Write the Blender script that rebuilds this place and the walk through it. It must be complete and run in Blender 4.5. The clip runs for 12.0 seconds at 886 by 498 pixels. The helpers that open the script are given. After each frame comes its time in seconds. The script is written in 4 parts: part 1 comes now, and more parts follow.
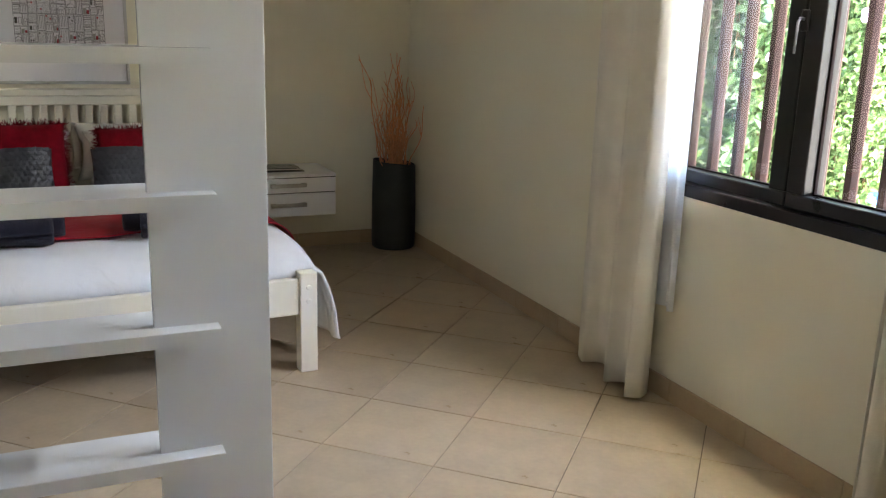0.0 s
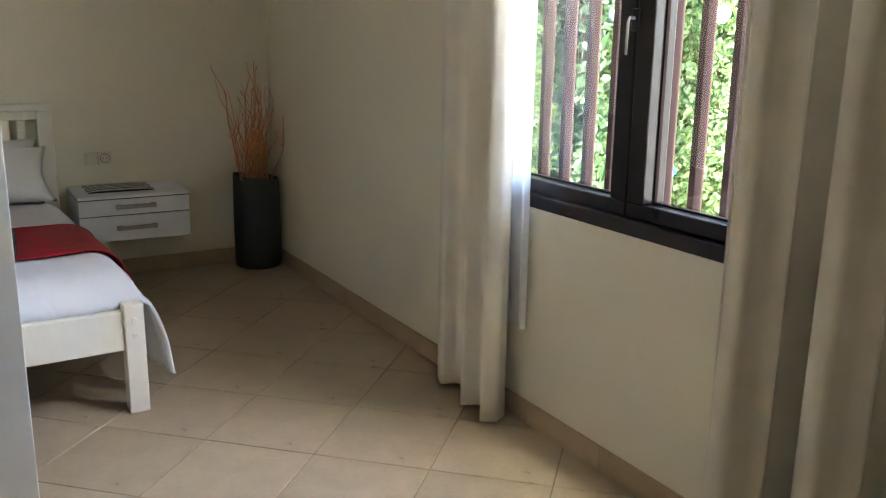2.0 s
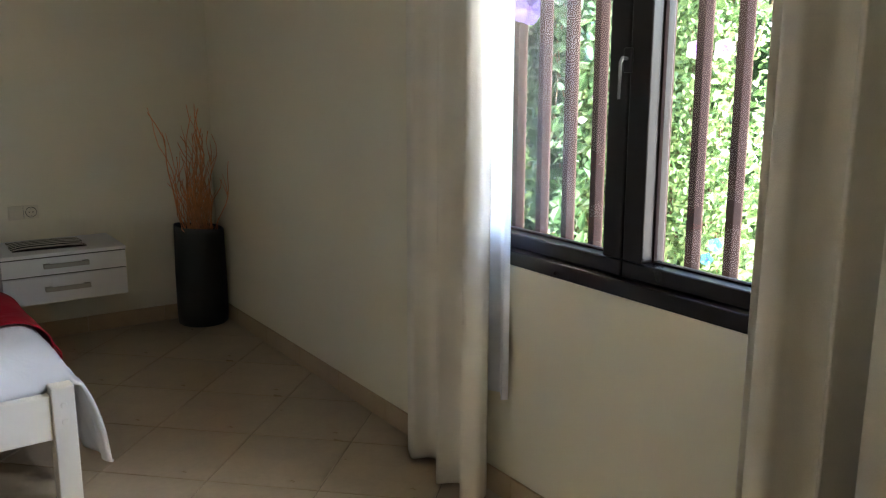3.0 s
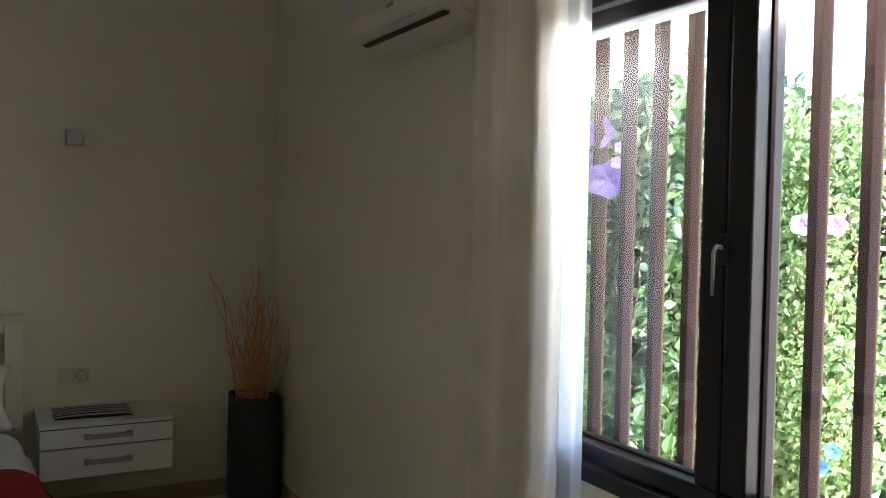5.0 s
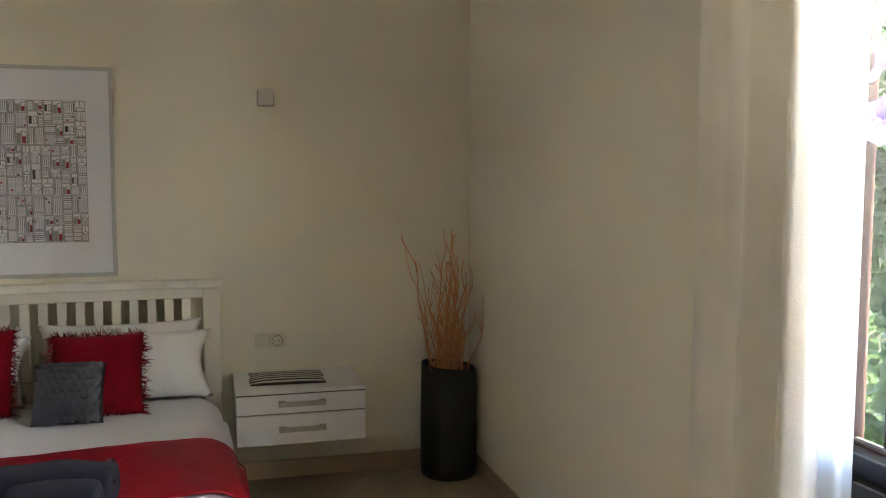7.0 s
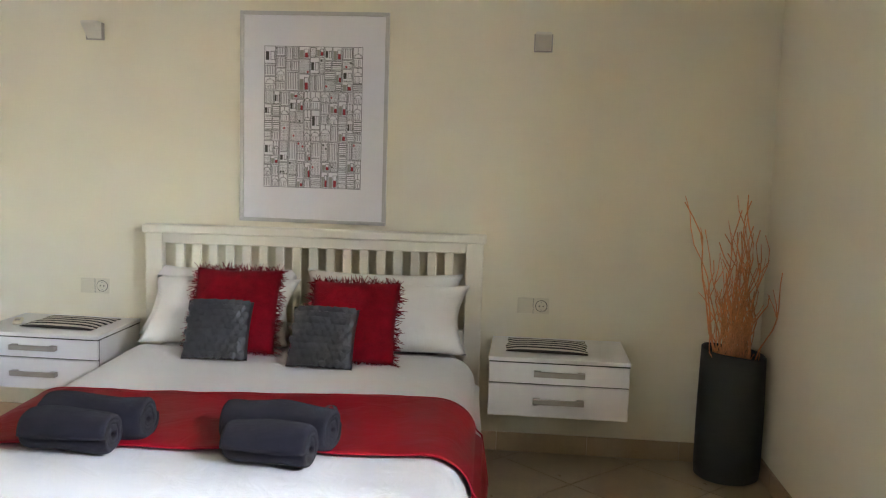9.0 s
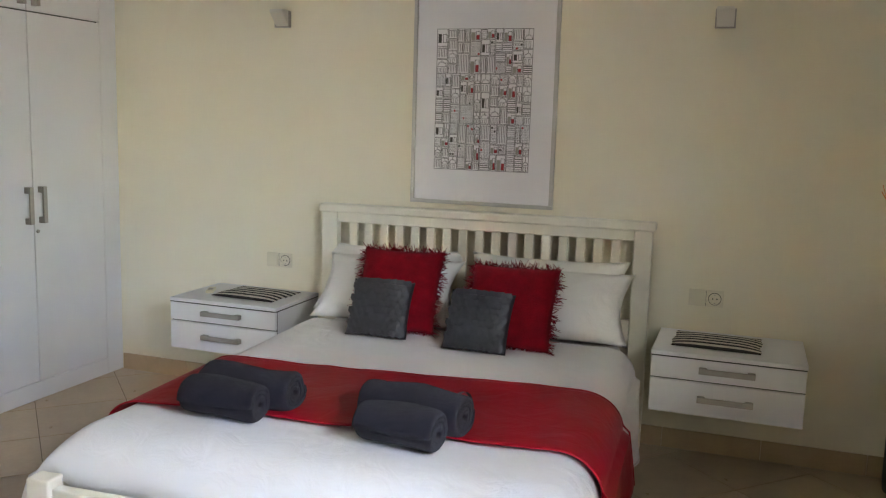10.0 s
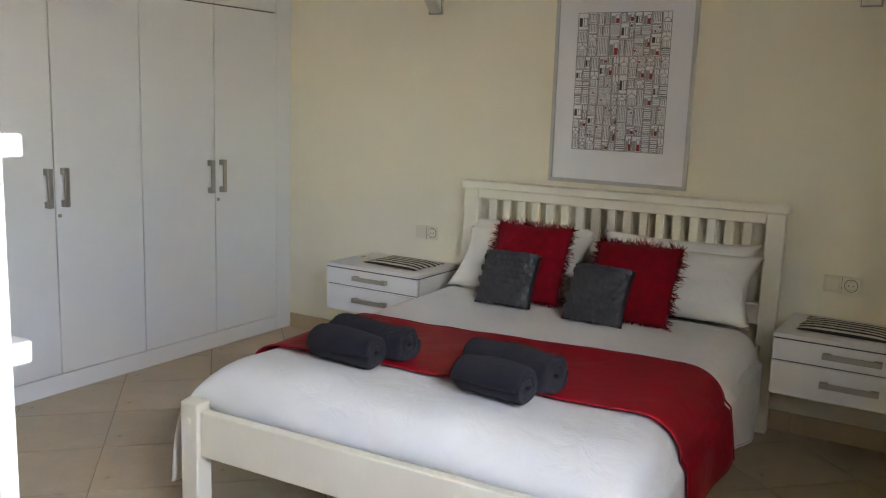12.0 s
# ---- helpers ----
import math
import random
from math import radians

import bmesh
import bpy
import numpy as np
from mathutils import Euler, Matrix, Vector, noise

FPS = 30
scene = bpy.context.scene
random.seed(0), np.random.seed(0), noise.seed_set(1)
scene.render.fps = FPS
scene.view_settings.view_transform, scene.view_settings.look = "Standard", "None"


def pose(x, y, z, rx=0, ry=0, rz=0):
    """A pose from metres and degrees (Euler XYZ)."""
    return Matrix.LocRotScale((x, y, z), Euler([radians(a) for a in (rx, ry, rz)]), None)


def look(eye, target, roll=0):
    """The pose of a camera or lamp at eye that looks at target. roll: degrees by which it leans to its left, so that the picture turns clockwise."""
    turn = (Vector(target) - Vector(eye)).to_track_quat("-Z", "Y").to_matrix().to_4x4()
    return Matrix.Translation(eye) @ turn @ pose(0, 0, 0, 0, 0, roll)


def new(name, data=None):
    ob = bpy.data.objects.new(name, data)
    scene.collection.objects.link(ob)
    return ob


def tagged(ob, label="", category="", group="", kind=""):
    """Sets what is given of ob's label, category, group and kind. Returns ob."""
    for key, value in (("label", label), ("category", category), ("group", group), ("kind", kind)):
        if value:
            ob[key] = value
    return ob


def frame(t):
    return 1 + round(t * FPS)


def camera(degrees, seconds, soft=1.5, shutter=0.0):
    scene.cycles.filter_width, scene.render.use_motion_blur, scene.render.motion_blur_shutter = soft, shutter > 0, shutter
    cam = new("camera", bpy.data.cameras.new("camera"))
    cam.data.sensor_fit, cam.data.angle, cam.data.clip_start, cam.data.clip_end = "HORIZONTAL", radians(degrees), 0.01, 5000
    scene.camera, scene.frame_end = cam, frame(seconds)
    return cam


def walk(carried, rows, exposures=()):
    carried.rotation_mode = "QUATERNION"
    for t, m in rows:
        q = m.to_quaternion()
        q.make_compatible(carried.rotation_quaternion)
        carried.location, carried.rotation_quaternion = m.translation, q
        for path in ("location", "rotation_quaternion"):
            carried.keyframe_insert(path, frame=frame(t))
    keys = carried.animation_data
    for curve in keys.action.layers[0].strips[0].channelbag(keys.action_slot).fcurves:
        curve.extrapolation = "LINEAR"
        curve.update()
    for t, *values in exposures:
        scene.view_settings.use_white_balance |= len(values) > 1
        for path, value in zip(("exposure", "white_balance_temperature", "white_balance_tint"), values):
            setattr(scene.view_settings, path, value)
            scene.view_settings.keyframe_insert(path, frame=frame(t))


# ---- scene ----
cam = camera(53.8, 12.0, soft=1.2)
PATH = [
    (0, (0.456, 0.128, 1.493), (1.25, 1.898, 1.005), 1.7),
    (0.5, (0.522, 0.127, 1.493), (1.384, 1.869, 1.023), 0.7),
    (1, (0.643, 0.156, 1.486), (1.55, 1.873, 1.007), 0.1),
    (1.5, (0.761, 0.138, 1.486), (1.698, 1.842, 1.017), 1.1),
    (2, (0.832, 0.224, 1.495), (1.801, 1.909, 1.023), 0.8),
    (2.5, (0.887, 0.437, 1.53), (1.927, 2.085, 1.079), 0.2),
    (2.7, (0.894, 0.5, 1.522), (1.977, 2.125, 1.089), 0.3),
    (4.3, (1.172, 0.768, 1.618), (2.199, 2.476, 1.439), 0.1),
    (4.5, (1.187, 0.792, 1.622), (2.188, 2.518, 1.485), 0.3),
    (5, (1.229, 0.878, 1.616), (2.157, 2.649, 1.547), 1.0),
    (5.5, (1.278, 1.028, 1.633), (2.116, 2.843, 1.573), 1.1),
    (6, (1.304, 1.157, 1.627), (2.04, 3.015, 1.547), 1.1),
    (6.5, (1.309, 1.195, 1.63), (1.975, 3.077, 1.51), 0.8),
    (7, (1.346, 1.259, 1.606), (1.864, 3.184, 1.442), 0.1),
    (7.5, (1.513, 1.425, 1.521), (1.641, 3.415, 1.36), -0.0),
    (9.3, (1.636, 1.676, 1.486), (1.388, 3.645, 1.242), 1.5),
    (9.5, (1.683, 1.71, 1.495), (1.358, 3.666, 1.236), 1.3),
    (10, (1.796, 1.716, 1.521), (1.146, 3.586, 1.232), 1.7),
    (10.5, (1.888, 1.716, 1.526), (1.07, 3.518, 1.238), 2.3),
    (11, (1.967, 1.708, 1.518), (1.042, 3.457, 1.227), 2.4),
    (11.5, (2.05, 1.667, 1.505), (1.066, 3.38, 1.194), 1.9),
    (12, (2.143, 1.618, 1.508), (1.109, 3.297, 1.174), 1.9),
]
EXPO = [(t, e, k, 13) for t, e, k in ((0.0, 5.05, 6550), (1.5, 5.02, 6450), (2.5, 4.82, 6350), (4.5, 4.0, 6250), (5.5, 3.97, 6500), (6.0, 4.4, 6650), (6.5, 4.7, 6750), (7.0, 5.2, 6700), (7.5, 5.85, 6650), (9.5, 5.72, 6550), (10.5, 5.32, 6600), (12.0, 5.19, 6700))]
walk(cam, [(t, look(e, g, r)) for t, e, g, r in PATH], exposures=EXPO)
# ---- end of path ----

# ---- world, sun, exposure ----
world = bpy.data.worlds.new("sky")
scene.world = world
world.use_nodes = True
wn = world.node_tree
sky = wn.nodes.new("ShaderNodeTexSky")
sky.sky_type = "NISHITA"
sky.sun_disc = False
TO_SUN = Vector((0.05, -0.66, 0.75)).normalized()
sky.sun_elevation = math.asin(TO_SUN.z)
sky.sun_rotation = math.atan2(TO_SUN.x, TO_SUN.y)
wn.nodes["Background"].inputs["Strength"].default_value = 0.15
wn.links.new(sky.outputs["Color"], wn.nodes["Background"].inputs["Color"])

sun = new("sun", bpy.data.lights.new("sun", "SUN"))
sun.data.energy = 4.4
sun.data.angle = radians(0.5)
sun.data.color = (1.0, 0.95, 0.87)
sun.matrix_world = look((0, 0, 0), -TO_SUN)

# added strip lamp at the head of the window, boosting the sky's daylight indoors
window_fill = new("window_fill_light", bpy.data.lights.new("window_fill_light", "AREA"))
window_fill.data.shape = "RECTANGLE"
window_fill.data.size, window_fill.data.size_y = 1.8, 0.12
window_fill.data.energy = 6.5
window_fill.data.color = (0.93, 0.96, 1.0)
window_fill.matrix_world = look((3.00, 2.39, 2.205), (2.00, 2.39, 2.50))

# ---- materials ----


def material(name, colour, rough=0.6, metal=0.0, spread=0.06, scale=6.0, fine=80.0, bump=0.05, spec=0.5, stretch=(1, 1, 1), per=0.0, sheen=0.0, coat=0.0, fold=0.0):
    """A surface with stains at one scale and grain at another, and fine relief."""
    m = bpy.data.materials.new(name)
    m.use_nodes = True
    t = m.node_tree
    b = t.nodes["Principled BSDF"]
    co = t.nodes.new("ShaderNodeTexCoord")
    mp = t.nodes.new("ShaderNodeMapping")
    mp.inputs["Scale"].default_value = stretch
    t.links.new(co.outputs["Object"], mp.inputs["Vector"])
    big = t.nodes.new("ShaderNodeTexNoise")
    big.inputs["Scale"].default_value, big.inputs["Detail"].default_value = scale, 5
    small = t.nodes.new("ShaderNodeTexNoise")
    small.inputs["Scale"].default_value, small.inputs["Detail"].default_value = fine, 4
    for n in (big, small):
        t.links.new(mp.outputs["Vector"], n.inputs["Vector"])
    add = t.nodes.new("ShaderNodeMath")
    add.operation = "MULTIPLY_ADD"
    add.inputs[1].default_value = 0.45
    t.links.new(small.outputs["Fac"], add.inputs[0])
    t.links.new(big.outputs["Fac"], add.inputs[2])
    last = add.outputs[0]
    if per:
        info = t.nodes.new("ShaderNodeObjectInfo")
        pa = t.nodes.new("ShaderNodeMath")
        pa.operation = "MULTIPLY_ADD"
        pa.inputs[1].default_value = per
        t.links.new(info.outputs["Random"], pa.inputs[0])
        t.links.new(last, pa.inputs[2])
        last = pa.outputs[0]
    ramp = t.nodes.new("ShaderNodeMapRange")
    ramp.inputs["From Min"].default_value, ramp.inputs["From Max"].default_value = 0.4, 1.05 + per
    ramp.inputs["To Min"].default_value, ramp.inputs["To Max"].default_value = 1 - spread, 1 + spread
    t.links.new(last, ramp.inputs["Value"])
    mul = t.nodes.new("ShaderNodeVectorMath")
    mul.operation = "SCALE"
    mul.inputs[0].default_value = colour
    t.links.new(ramp.outputs["Result"], mul.inputs["Scale"])
    t.links.new(mul.outputs["Vector"], b.inputs["Base Color"])
    b.inputs["Metallic"].default_value = metal
    b.inputs["Specular IOR Level"].default_value = spec
    b.inputs["Coat Weight"].default_value = coat
    if sheen:
        b.inputs["Sheen Weight"].default_value = sheen
    rr = t.nodes.new("ShaderNodeMapRange")
    rr.inputs["To Min"].default_value, rr.inputs["To Max"].default_value = max(rough - 0.08, 0.02), min(rough + 0.08, 1)
    t.links.new(big.outputs["Fac"], rr.inputs["Value"])
    t.links.new(rr.outputs["Result"], b.inputs["Roughness"])
    if bump:
        bp = t.nodes.new("ShaderNodeBump")
        bp.inputs["Strength"].default_value, bp.inputs["Distance"].default_value = bump, 0.01
        t.links.new(small.outputs["Fac"], bp.inputs["Height"])
        t.links.new(bp.outputs["Normal"], b.inputs["Normal"])
        if fold:
            crease = t.nodes.new("ShaderNodeTexNoise")
            crease.inputs["Scale"].default_value, crease.inputs["Detail"].default_value, crease.inputs["Distortion"].default_value = 9, 3, 1.2
            t.links.new(mp.outputs["Vector"], crease.inputs["Vector"])
            b2 = t.nodes.new("ShaderNodeBump")
            b2.inputs["Strength"].default_value, b2.inputs["Distance"].default_value = fold, 0.03
            t.links.new(crease.outputs["Fac"], b2.inputs["Height"])
            t.links.new(bp.outputs["Normal"], b2.inputs["Normal"])
            t.links.new(b2.outputs["Normal"], b.inputs["Normal"])
    return m


def see_through(name, colour, share, rough=0.8, fine=300.0):
    """Cloth or leaf that lets part of the light through."""
    m = material(name, colour, rough, fine=fine, spread=0.1, bump=0.15, spec=0.2, per=0.0)
    t = m.node_tree
    b, out = t.nodes["Principled BSDF"], t.nodes["Material Output"]
    tr = t.nodes.new("ShaderNodeBsdfTranslucent")
    tr.inputs["Color"].default_value = (*colour, 1)
    mix = t.nodes.new("ShaderNodeMixShader")
    mix.inputs["Fac"].default_value = share
    t.links.new(b.outputs["BSDF"], mix.inputs[1])
    t.links.new(tr.outputs["BSDF"], mix.inputs[2])
    t.links.new(mix.outputs["Shader"], out.inputs["Surface"])
    return m


def leaf_material(name, dark, light, share=0.45):
    m = bpy.data.materials.new(name)
    m.use_nodes = True
    t = m.node_tree
    b, out = t.nodes["Principled BSDF"], t.nodes["Material Output"]
    geo = t.nodes.new("ShaderNodeNewGeometry")
    ramp = t.nodes.new("ShaderNodeValToRGB")
    ramp.color_ramp.elements[0].color = (*dark, 1)
    ramp.color_ramp.elements[1].color = (*light, 1)
    t.links.new(geo.outputs["Random Per Island"], ramp.inputs["Fac"])
    t.links.new(ramp.outputs["Color"], b.inputs["Base Color"])
    b.inputs["Roughness"].default_value = 0.45
    tr = t.nodes.new("ShaderNodeBsdfTranslucent")
    t.links.new(ramp.outputs["Color"], tr.inputs["Color"])
    mix = t.nodes.new("ShaderNodeMixShader")
    mix.inputs["Fac"].default_value = share
    t.links.new(b.outputs["BSDF"], mix.inputs[1])
    t.links.new(tr.outputs["BSDF"], mix.inputs[2])
    t.links.new(mix.outputs["Shader"], out.inputs["Surface"])
    return m


def glass_material(name):
    m = bpy.data.materials.new(name)
    m.use_nodes = True
    t = m.node_tree
    out = t.nodes["Material Output"]
    clear = t.nodes.new("ShaderNodeBsdfTransparent")
    clear.inputs["Color"].default_value = (0.93, 0.96, 0.96, 1)
    gloss = t.nodes.new("ShaderNodeBsdfGlossy")
    gloss.inputs["Roughness"].default_value = 0.03
    fres = t.nodes.new("ShaderNodeFresnel")
    fres.inputs["IOR"].default_value = 1.5
    mix = t.nodes.new("ShaderNodeMixShader")
    t.links.new(fres.outputs["Fac"], mix.inputs["Fac"])
    t.links.new(clear.outputs["BSDF"], mix.inputs[1])
    t.links.new(gloss.outputs["BSDF"], mix.inputs[2])
    t.links.new(mix.outputs["Shader"], out.inputs["Surface"])
    return m


WALL = material("cream_wall_paint", (0.82, 0.765, 0.61), 0.75, spread=0.03, scale=1.3, fine=220, bump=0.04, spec=0.3)
CEIL = material("ceiling_paint", (0.82, 0.80, 0.74), 0.8, spread=0.02, scale=1.5, fine=200, bump=0.03)
TILE = material("beige_ceramic_tile", (0.435, 0.34, 0.23), 0.30, spread=0.19, scale=8, fine=45, bump=0.02, per=0.25)
GROUT = material("grey_brown_grout", (0.20, 0.155, 0.11), 0.9, spread=0.2, fine=150, bump=0.2)
SKIRT = material("beige_skirting_tile", (0.46, 0.335, 0.205), 0.4, spread=0.1, scale=6, fine=70, bump=0.02)
WHITE = material("white_lacquer", (0.78, 0.775, 0.78), 0.35, spread=0.015, scale=2, fine=120, bump=0.01)
GLOSSW = material("white_gloss_board", (0.72, 0.715, 0.70), 0.22, spread=0.02, scale=3, fine=120, bump=0.01)
CREAMW = material("cream_painted_wood", (0.80, 0.755, 0.64), 0.42, spread=0.04, scale=4, fine=60, bump=0.05, stretch=(1, 1, 0.3))
# near-black colour that paints the shade in gaps, slots and holes
GAP_SHADE = material("painted_gap_shade", (0.05, 0.047, 0.045), 0.8, spread=0.1)
BROWN = material("dark_brown_aluminium", (0.010, 0.0065, 0.006), 0.3, spread=0.12, scale=5, fine=200, bump=0.02, spec=0.35)
STEEL = material("brushed_grey_metal", (0.42, 0.39, 0.36), 0.38, metal=0.85, spread=0.08, fine=200, bump=0.03, stretch=(1, 12, 12))
HANDLE = material("pale_metal_handle", (0.30, 0.30, 0.30), 0.35, metal=0.6, spread=0.05)
SILVER = material("silver_frame", (0.52, 0.505, 0.48), 0.35, metal=0.6, spread=0.08, fine=120)
PAPER = material("white_paper", (0.80, 0.785, 0.80), 0.7, spread=0.015, bump=0.01)
INK = material("black_ink", (0.06, 0.055, 0.05), 0.7, spread=0.2)
GREYINK = material("grey_ink", (0.33, 0.32, 0.29), 0.7, spread=0.2)
REDINK = material("red_ink", (0.36, 0.035, 0.045), 0.7, spread=0.15)
LINEN = material("white_cotton", (0.74, 0.735, 0.735), 0.85, spread=0.03, scale=5, fine=350, bump=0.12, sheen=0.1, spec=0.2, fold=0.22)
PILLOWC = material("off_white_cotton", (0.80, 0.785, 0.745), 0.85, spread=0.03, scale=5, fine=350, bump=0.12, sheen=0.05, spec=0.2, fold=0.22)
SATIN = material("red_satin", (0.26, 0.004, 0.012), 0.45, spread=0.12, scale=9, fine=260, bump=0.05, spec=0.14, fold=0.14)
REDPLUSH = material("dark_red_plush", (0.20, 0.004, 0.011), 0.85, spread=0.3, scale=20, fine=160, bump=0.4, sheen=0.02, spec=0.1)
GREYSATIN = material("charcoal_satin", (0.036, 0.036, 0.042), 0.36, spread=0.3, scale=18, fine=220, bump=0.15)
TOWEL = material("charcoal_terry", (0.019, 0.017, 0.026), 0.95, spread=0.25, scale=25, fine=420, bump=0.7, sheen=0.08, spec=0.1)
TOWELTRIM = material("grey_towel_trim", (0.13, 0.12, 0.13), 0.8, spread=0.2, fine=300, bump=0.3)
VASE = material("black_matte_ceramic", (0.018, 0.022, 0.021), 0.5, spread=0.3, scale=5, fine=90, bump=0.12)
TWIG = material("orange_dyed_twig", (0.76, 0.34, 0.15), 0.7, spread=0.35, scale=14, fine=120, bump=0.3)
CURTAIN = see_through("cream_curtain_cloth", (0.80, 0.75, 0.65), 0.07)
SHEER = see_through("white_sheer_cloth", (0.80, 0.82, 0.86), 0.4)
MATDARK = material("black_stripe_cloth", (0.03, 0.03, 0.03), 0.9, spread=0.2, fine=300, bump=0.2)
MATLIGHT = material("pale_stripe_cloth", (0.68, 0.65, 0.57), 0.9, spread=0.08, fine=300, bump=0.2)
PLASTIC = material("white_plastic", (0.72, 0.665, 0.52), 0.4, spread=0.03, bump=0.01)
ACW = material("white_appliance_plastic", (0.74, 0.71, 0.64), 0.4, spread=0.02, bump=0.01)
FROST = material("frosted_lamp_glass", (0.72, 0.69, 0.62), 0.5, spread=0.03, bump=0.01)
BARS = material("brown_painted_bar", (0.022, 0.013, 0.011), 0.8, spread=0.12, scale=8, fine=60, bump=0.0, spec=0.05)
SOIL = material("pale_paving", (0.42, 0.38, 0.32), 0.9, spread=0.2, scale=2, fine=40, bump=0.3)
RENDER = material("outside_plaster", (0.62, 0.56, 0.46), 0.9, spread=0.06, scale=3, fine=120, bump=0.2)
STEM = material("brown_stem", (0.14, 0.09, 0.05), 0.85, spread=0.3, scale=12, fine=90, bump=0.3)
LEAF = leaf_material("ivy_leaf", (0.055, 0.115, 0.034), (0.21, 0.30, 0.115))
# darker leaf green with shade put into it, for vine and hedge depth
SHADED_LEAF = leaf_material("shaded_leaf", (0.02, 0.05, 0.018), (0.05, 0.10, 0.035), 0.3)
PURPLE = leaf_material("violet_petal", (0.085, 0.05, 0.21), (0.11, 0.07, 0.25), 0.4)
PALEP = leaf_material("pale_petal", (0.20, 0.13, 0.24), (0.26, 0.17, 0.30), 0.3)
THROAT = material("deep_violet_throat", (0.13, 0.05, 0.28), 0.6)
BLUEP = leaf_material("blue_petal", (0.01, 0.07, 0.32), (0.03, 0.14, 0.40), 0.3)
GLASS = glass_material("window_glass")

# ---- mesh helpers ----


def part(name, bm, mat, parent=None, label="", smooth=False):
    me = bpy.data.meshes.new(name)
    bmesh.ops.recalc_face_normals(bm, faces=bm.faces)
    bm.to_mesh(me)
    bm.free()
    if smooth:
        for p in me.polygons:
            p.use_smooth = True
    for one in (mat if isinstance(mat, (list, tuple)) else [mat]):
        me.materials.append(one)
    ob = new(name, me)
    if parent:
        ob.parent = parent
    if label:
        tagged(ob, label)
    return ob


def sheet_part(name, bm, mat, parent):
    """A single pane that faces the room (towards -x)."""
    bm.normal_update()
    for f in bm.faces:
        if f.normal.x > 0:
            f.normal_flip()
    me = bpy.data.meshes.new(name)
    bm.to_mesh(me)
    bm.free()
    me.materials.append(mat)
    ob = new(name, me)
    ob.parent = parent
    return ob


def thing(name, m, label, category, group=""):
    ob = new(name)
    ob.empty_display_size = 0.1
    ob.matrix_world = m
    return tagged(ob, label, category, group)


def structure(ob, label, category):
    return tagged(ob, label, category, kind="structure")


def boxes(*spans, bev=0.003, seg=2):
    """Boxes (x0, x1, y0, y1, z0, z1) in one mesh, with rounded edges."""
    bm = bmesh.new()
    for x0, x1, y0, y1, z0, z1 in spans:
        v = [bm.verts.new((x, y, z)) for x in (x0, x1) for y in (y0, y1) for z in (z0, z1)]
        for f in ((0, 1, 3, 2), (4, 6, 7, 5), (0, 4, 5, 1), (2, 3, 7, 6), (0, 2, 6, 4), (1, 5, 7, 3)):
            bm.faces.new([v[i] for i in f])
    bmesh.ops.recalc_face_normals(bm, faces=bm.faces)
    if bev:
        bmesh.ops.bevel(bm, geom=bm.edges[:], offset=bev, segments=seg, affect="EDGES", profile=0.5)
    return bm


def grid_sheet(fn, nu, nv, thick=0.0):
    """A sheet from a function of (u, v) in 0..1."""
    bm = bmesh.new()
    rows = [[bm.verts.new(fn(i / nu, j / nv)) for j in range(nv + 1)] for i in range(nu + 1)]
    for i in range(nu):
        for j in range(nv):
            bm.faces.new((rows[i][j], rows[i + 1][j], rows[i + 1][j + 1], rows[i][j + 1]))
    bmesh.ops.recalc_face_normals(bm, faces=bm.faces)
    if thick:
        bmesh.ops.solidify(bm, geom=bm.faces[:], thickness=thick)
    return bm


def tube(bm, pts, radii, sides=5):
    rings = []
    for k, p in enumerate(pts):
        a = pts[min(k + 1, len(pts) - 1)] - pts[max(k - 1, 0)]
        q = a.to_track_quat("Z", "X")
        rings.append([bm.verts.new(p + q @ Vector((radii[k] * math.cos(6.2832 * s / sides), radii[k] * math.sin(6.2832 * s / sides), 0))) for s in range(sides)])
    for r0, r1 in zip(rings, rings[1:]):
        for s in range(sides):
            bm.faces.new((r0[s], r0[(s + 1) % sides], r1[(s + 1) % sides], r1[s]))
    bm.faces.new(rings[0][::-1])
    bm.faces.new(rings[-1])


def lathe(profile, sides=48, wobble=None):
    bm = bmesh.new()
    rings = []
    for r, z in profile:
        rings.append([bm.verts.new((r * math.cos(6.2832 * s / sides), r * math.sin(6.2832 * s / sides), z + (wobble(6.2832 * s / sides) if wobble and z > 0.4 else 0))) for s in range(sides)])
    for r0, r1 in zip(rings, rings[1:]):
        for s in range(sides):
            bm.faces.new((r0[s], r0[(s + 1) % sides], r1[(s + 1) % sides], r1[s]))
    bm.faces.new(rings[0][::-1])
    bm.faces.new(rings[-1])
    return bm


# ---- room shell ----
XW, XE, YS, YN, ZC = -2.30, 2.745, -1.20, 5.90, 2.90
XO = 3.03
WY0, WY1, WZ0, WZ1 = 1.38, 3.40, 0.872, 2.266

structure(part("wall_north", boxes((XW - 0.2, XO, YN, YN + 0.25, -0.1, ZC), bev=0), WALL), "smooth cream painted wall behind the bed", "wall")
# opening for the assumed south window, out of view
SX0, SX1, SZ0, SZ1 = -1.75, -1.15, 1.40, 2.0
structure(part("wall_south", boxes((XW - 0.2, SX0, YS - 0.25, YS, -0.1, ZC), (SX1, XO, YS - 0.25, YS, -0.1, ZC), (SX0, SX1, YS - 0.25, YS, -0.1, SZ0), (SX0, SX1, YS - 0.25, YS, SZ1, ZC), bev=0), WALL), "plain cream painted wall with a small assumed window", "wall")
structure(part("wall_west", boxes((XW - 0.2, XW, YS, YN, -0.1, ZC), bev=0), WALL), "plain cream painted wall behind the wardrobe", "wall")
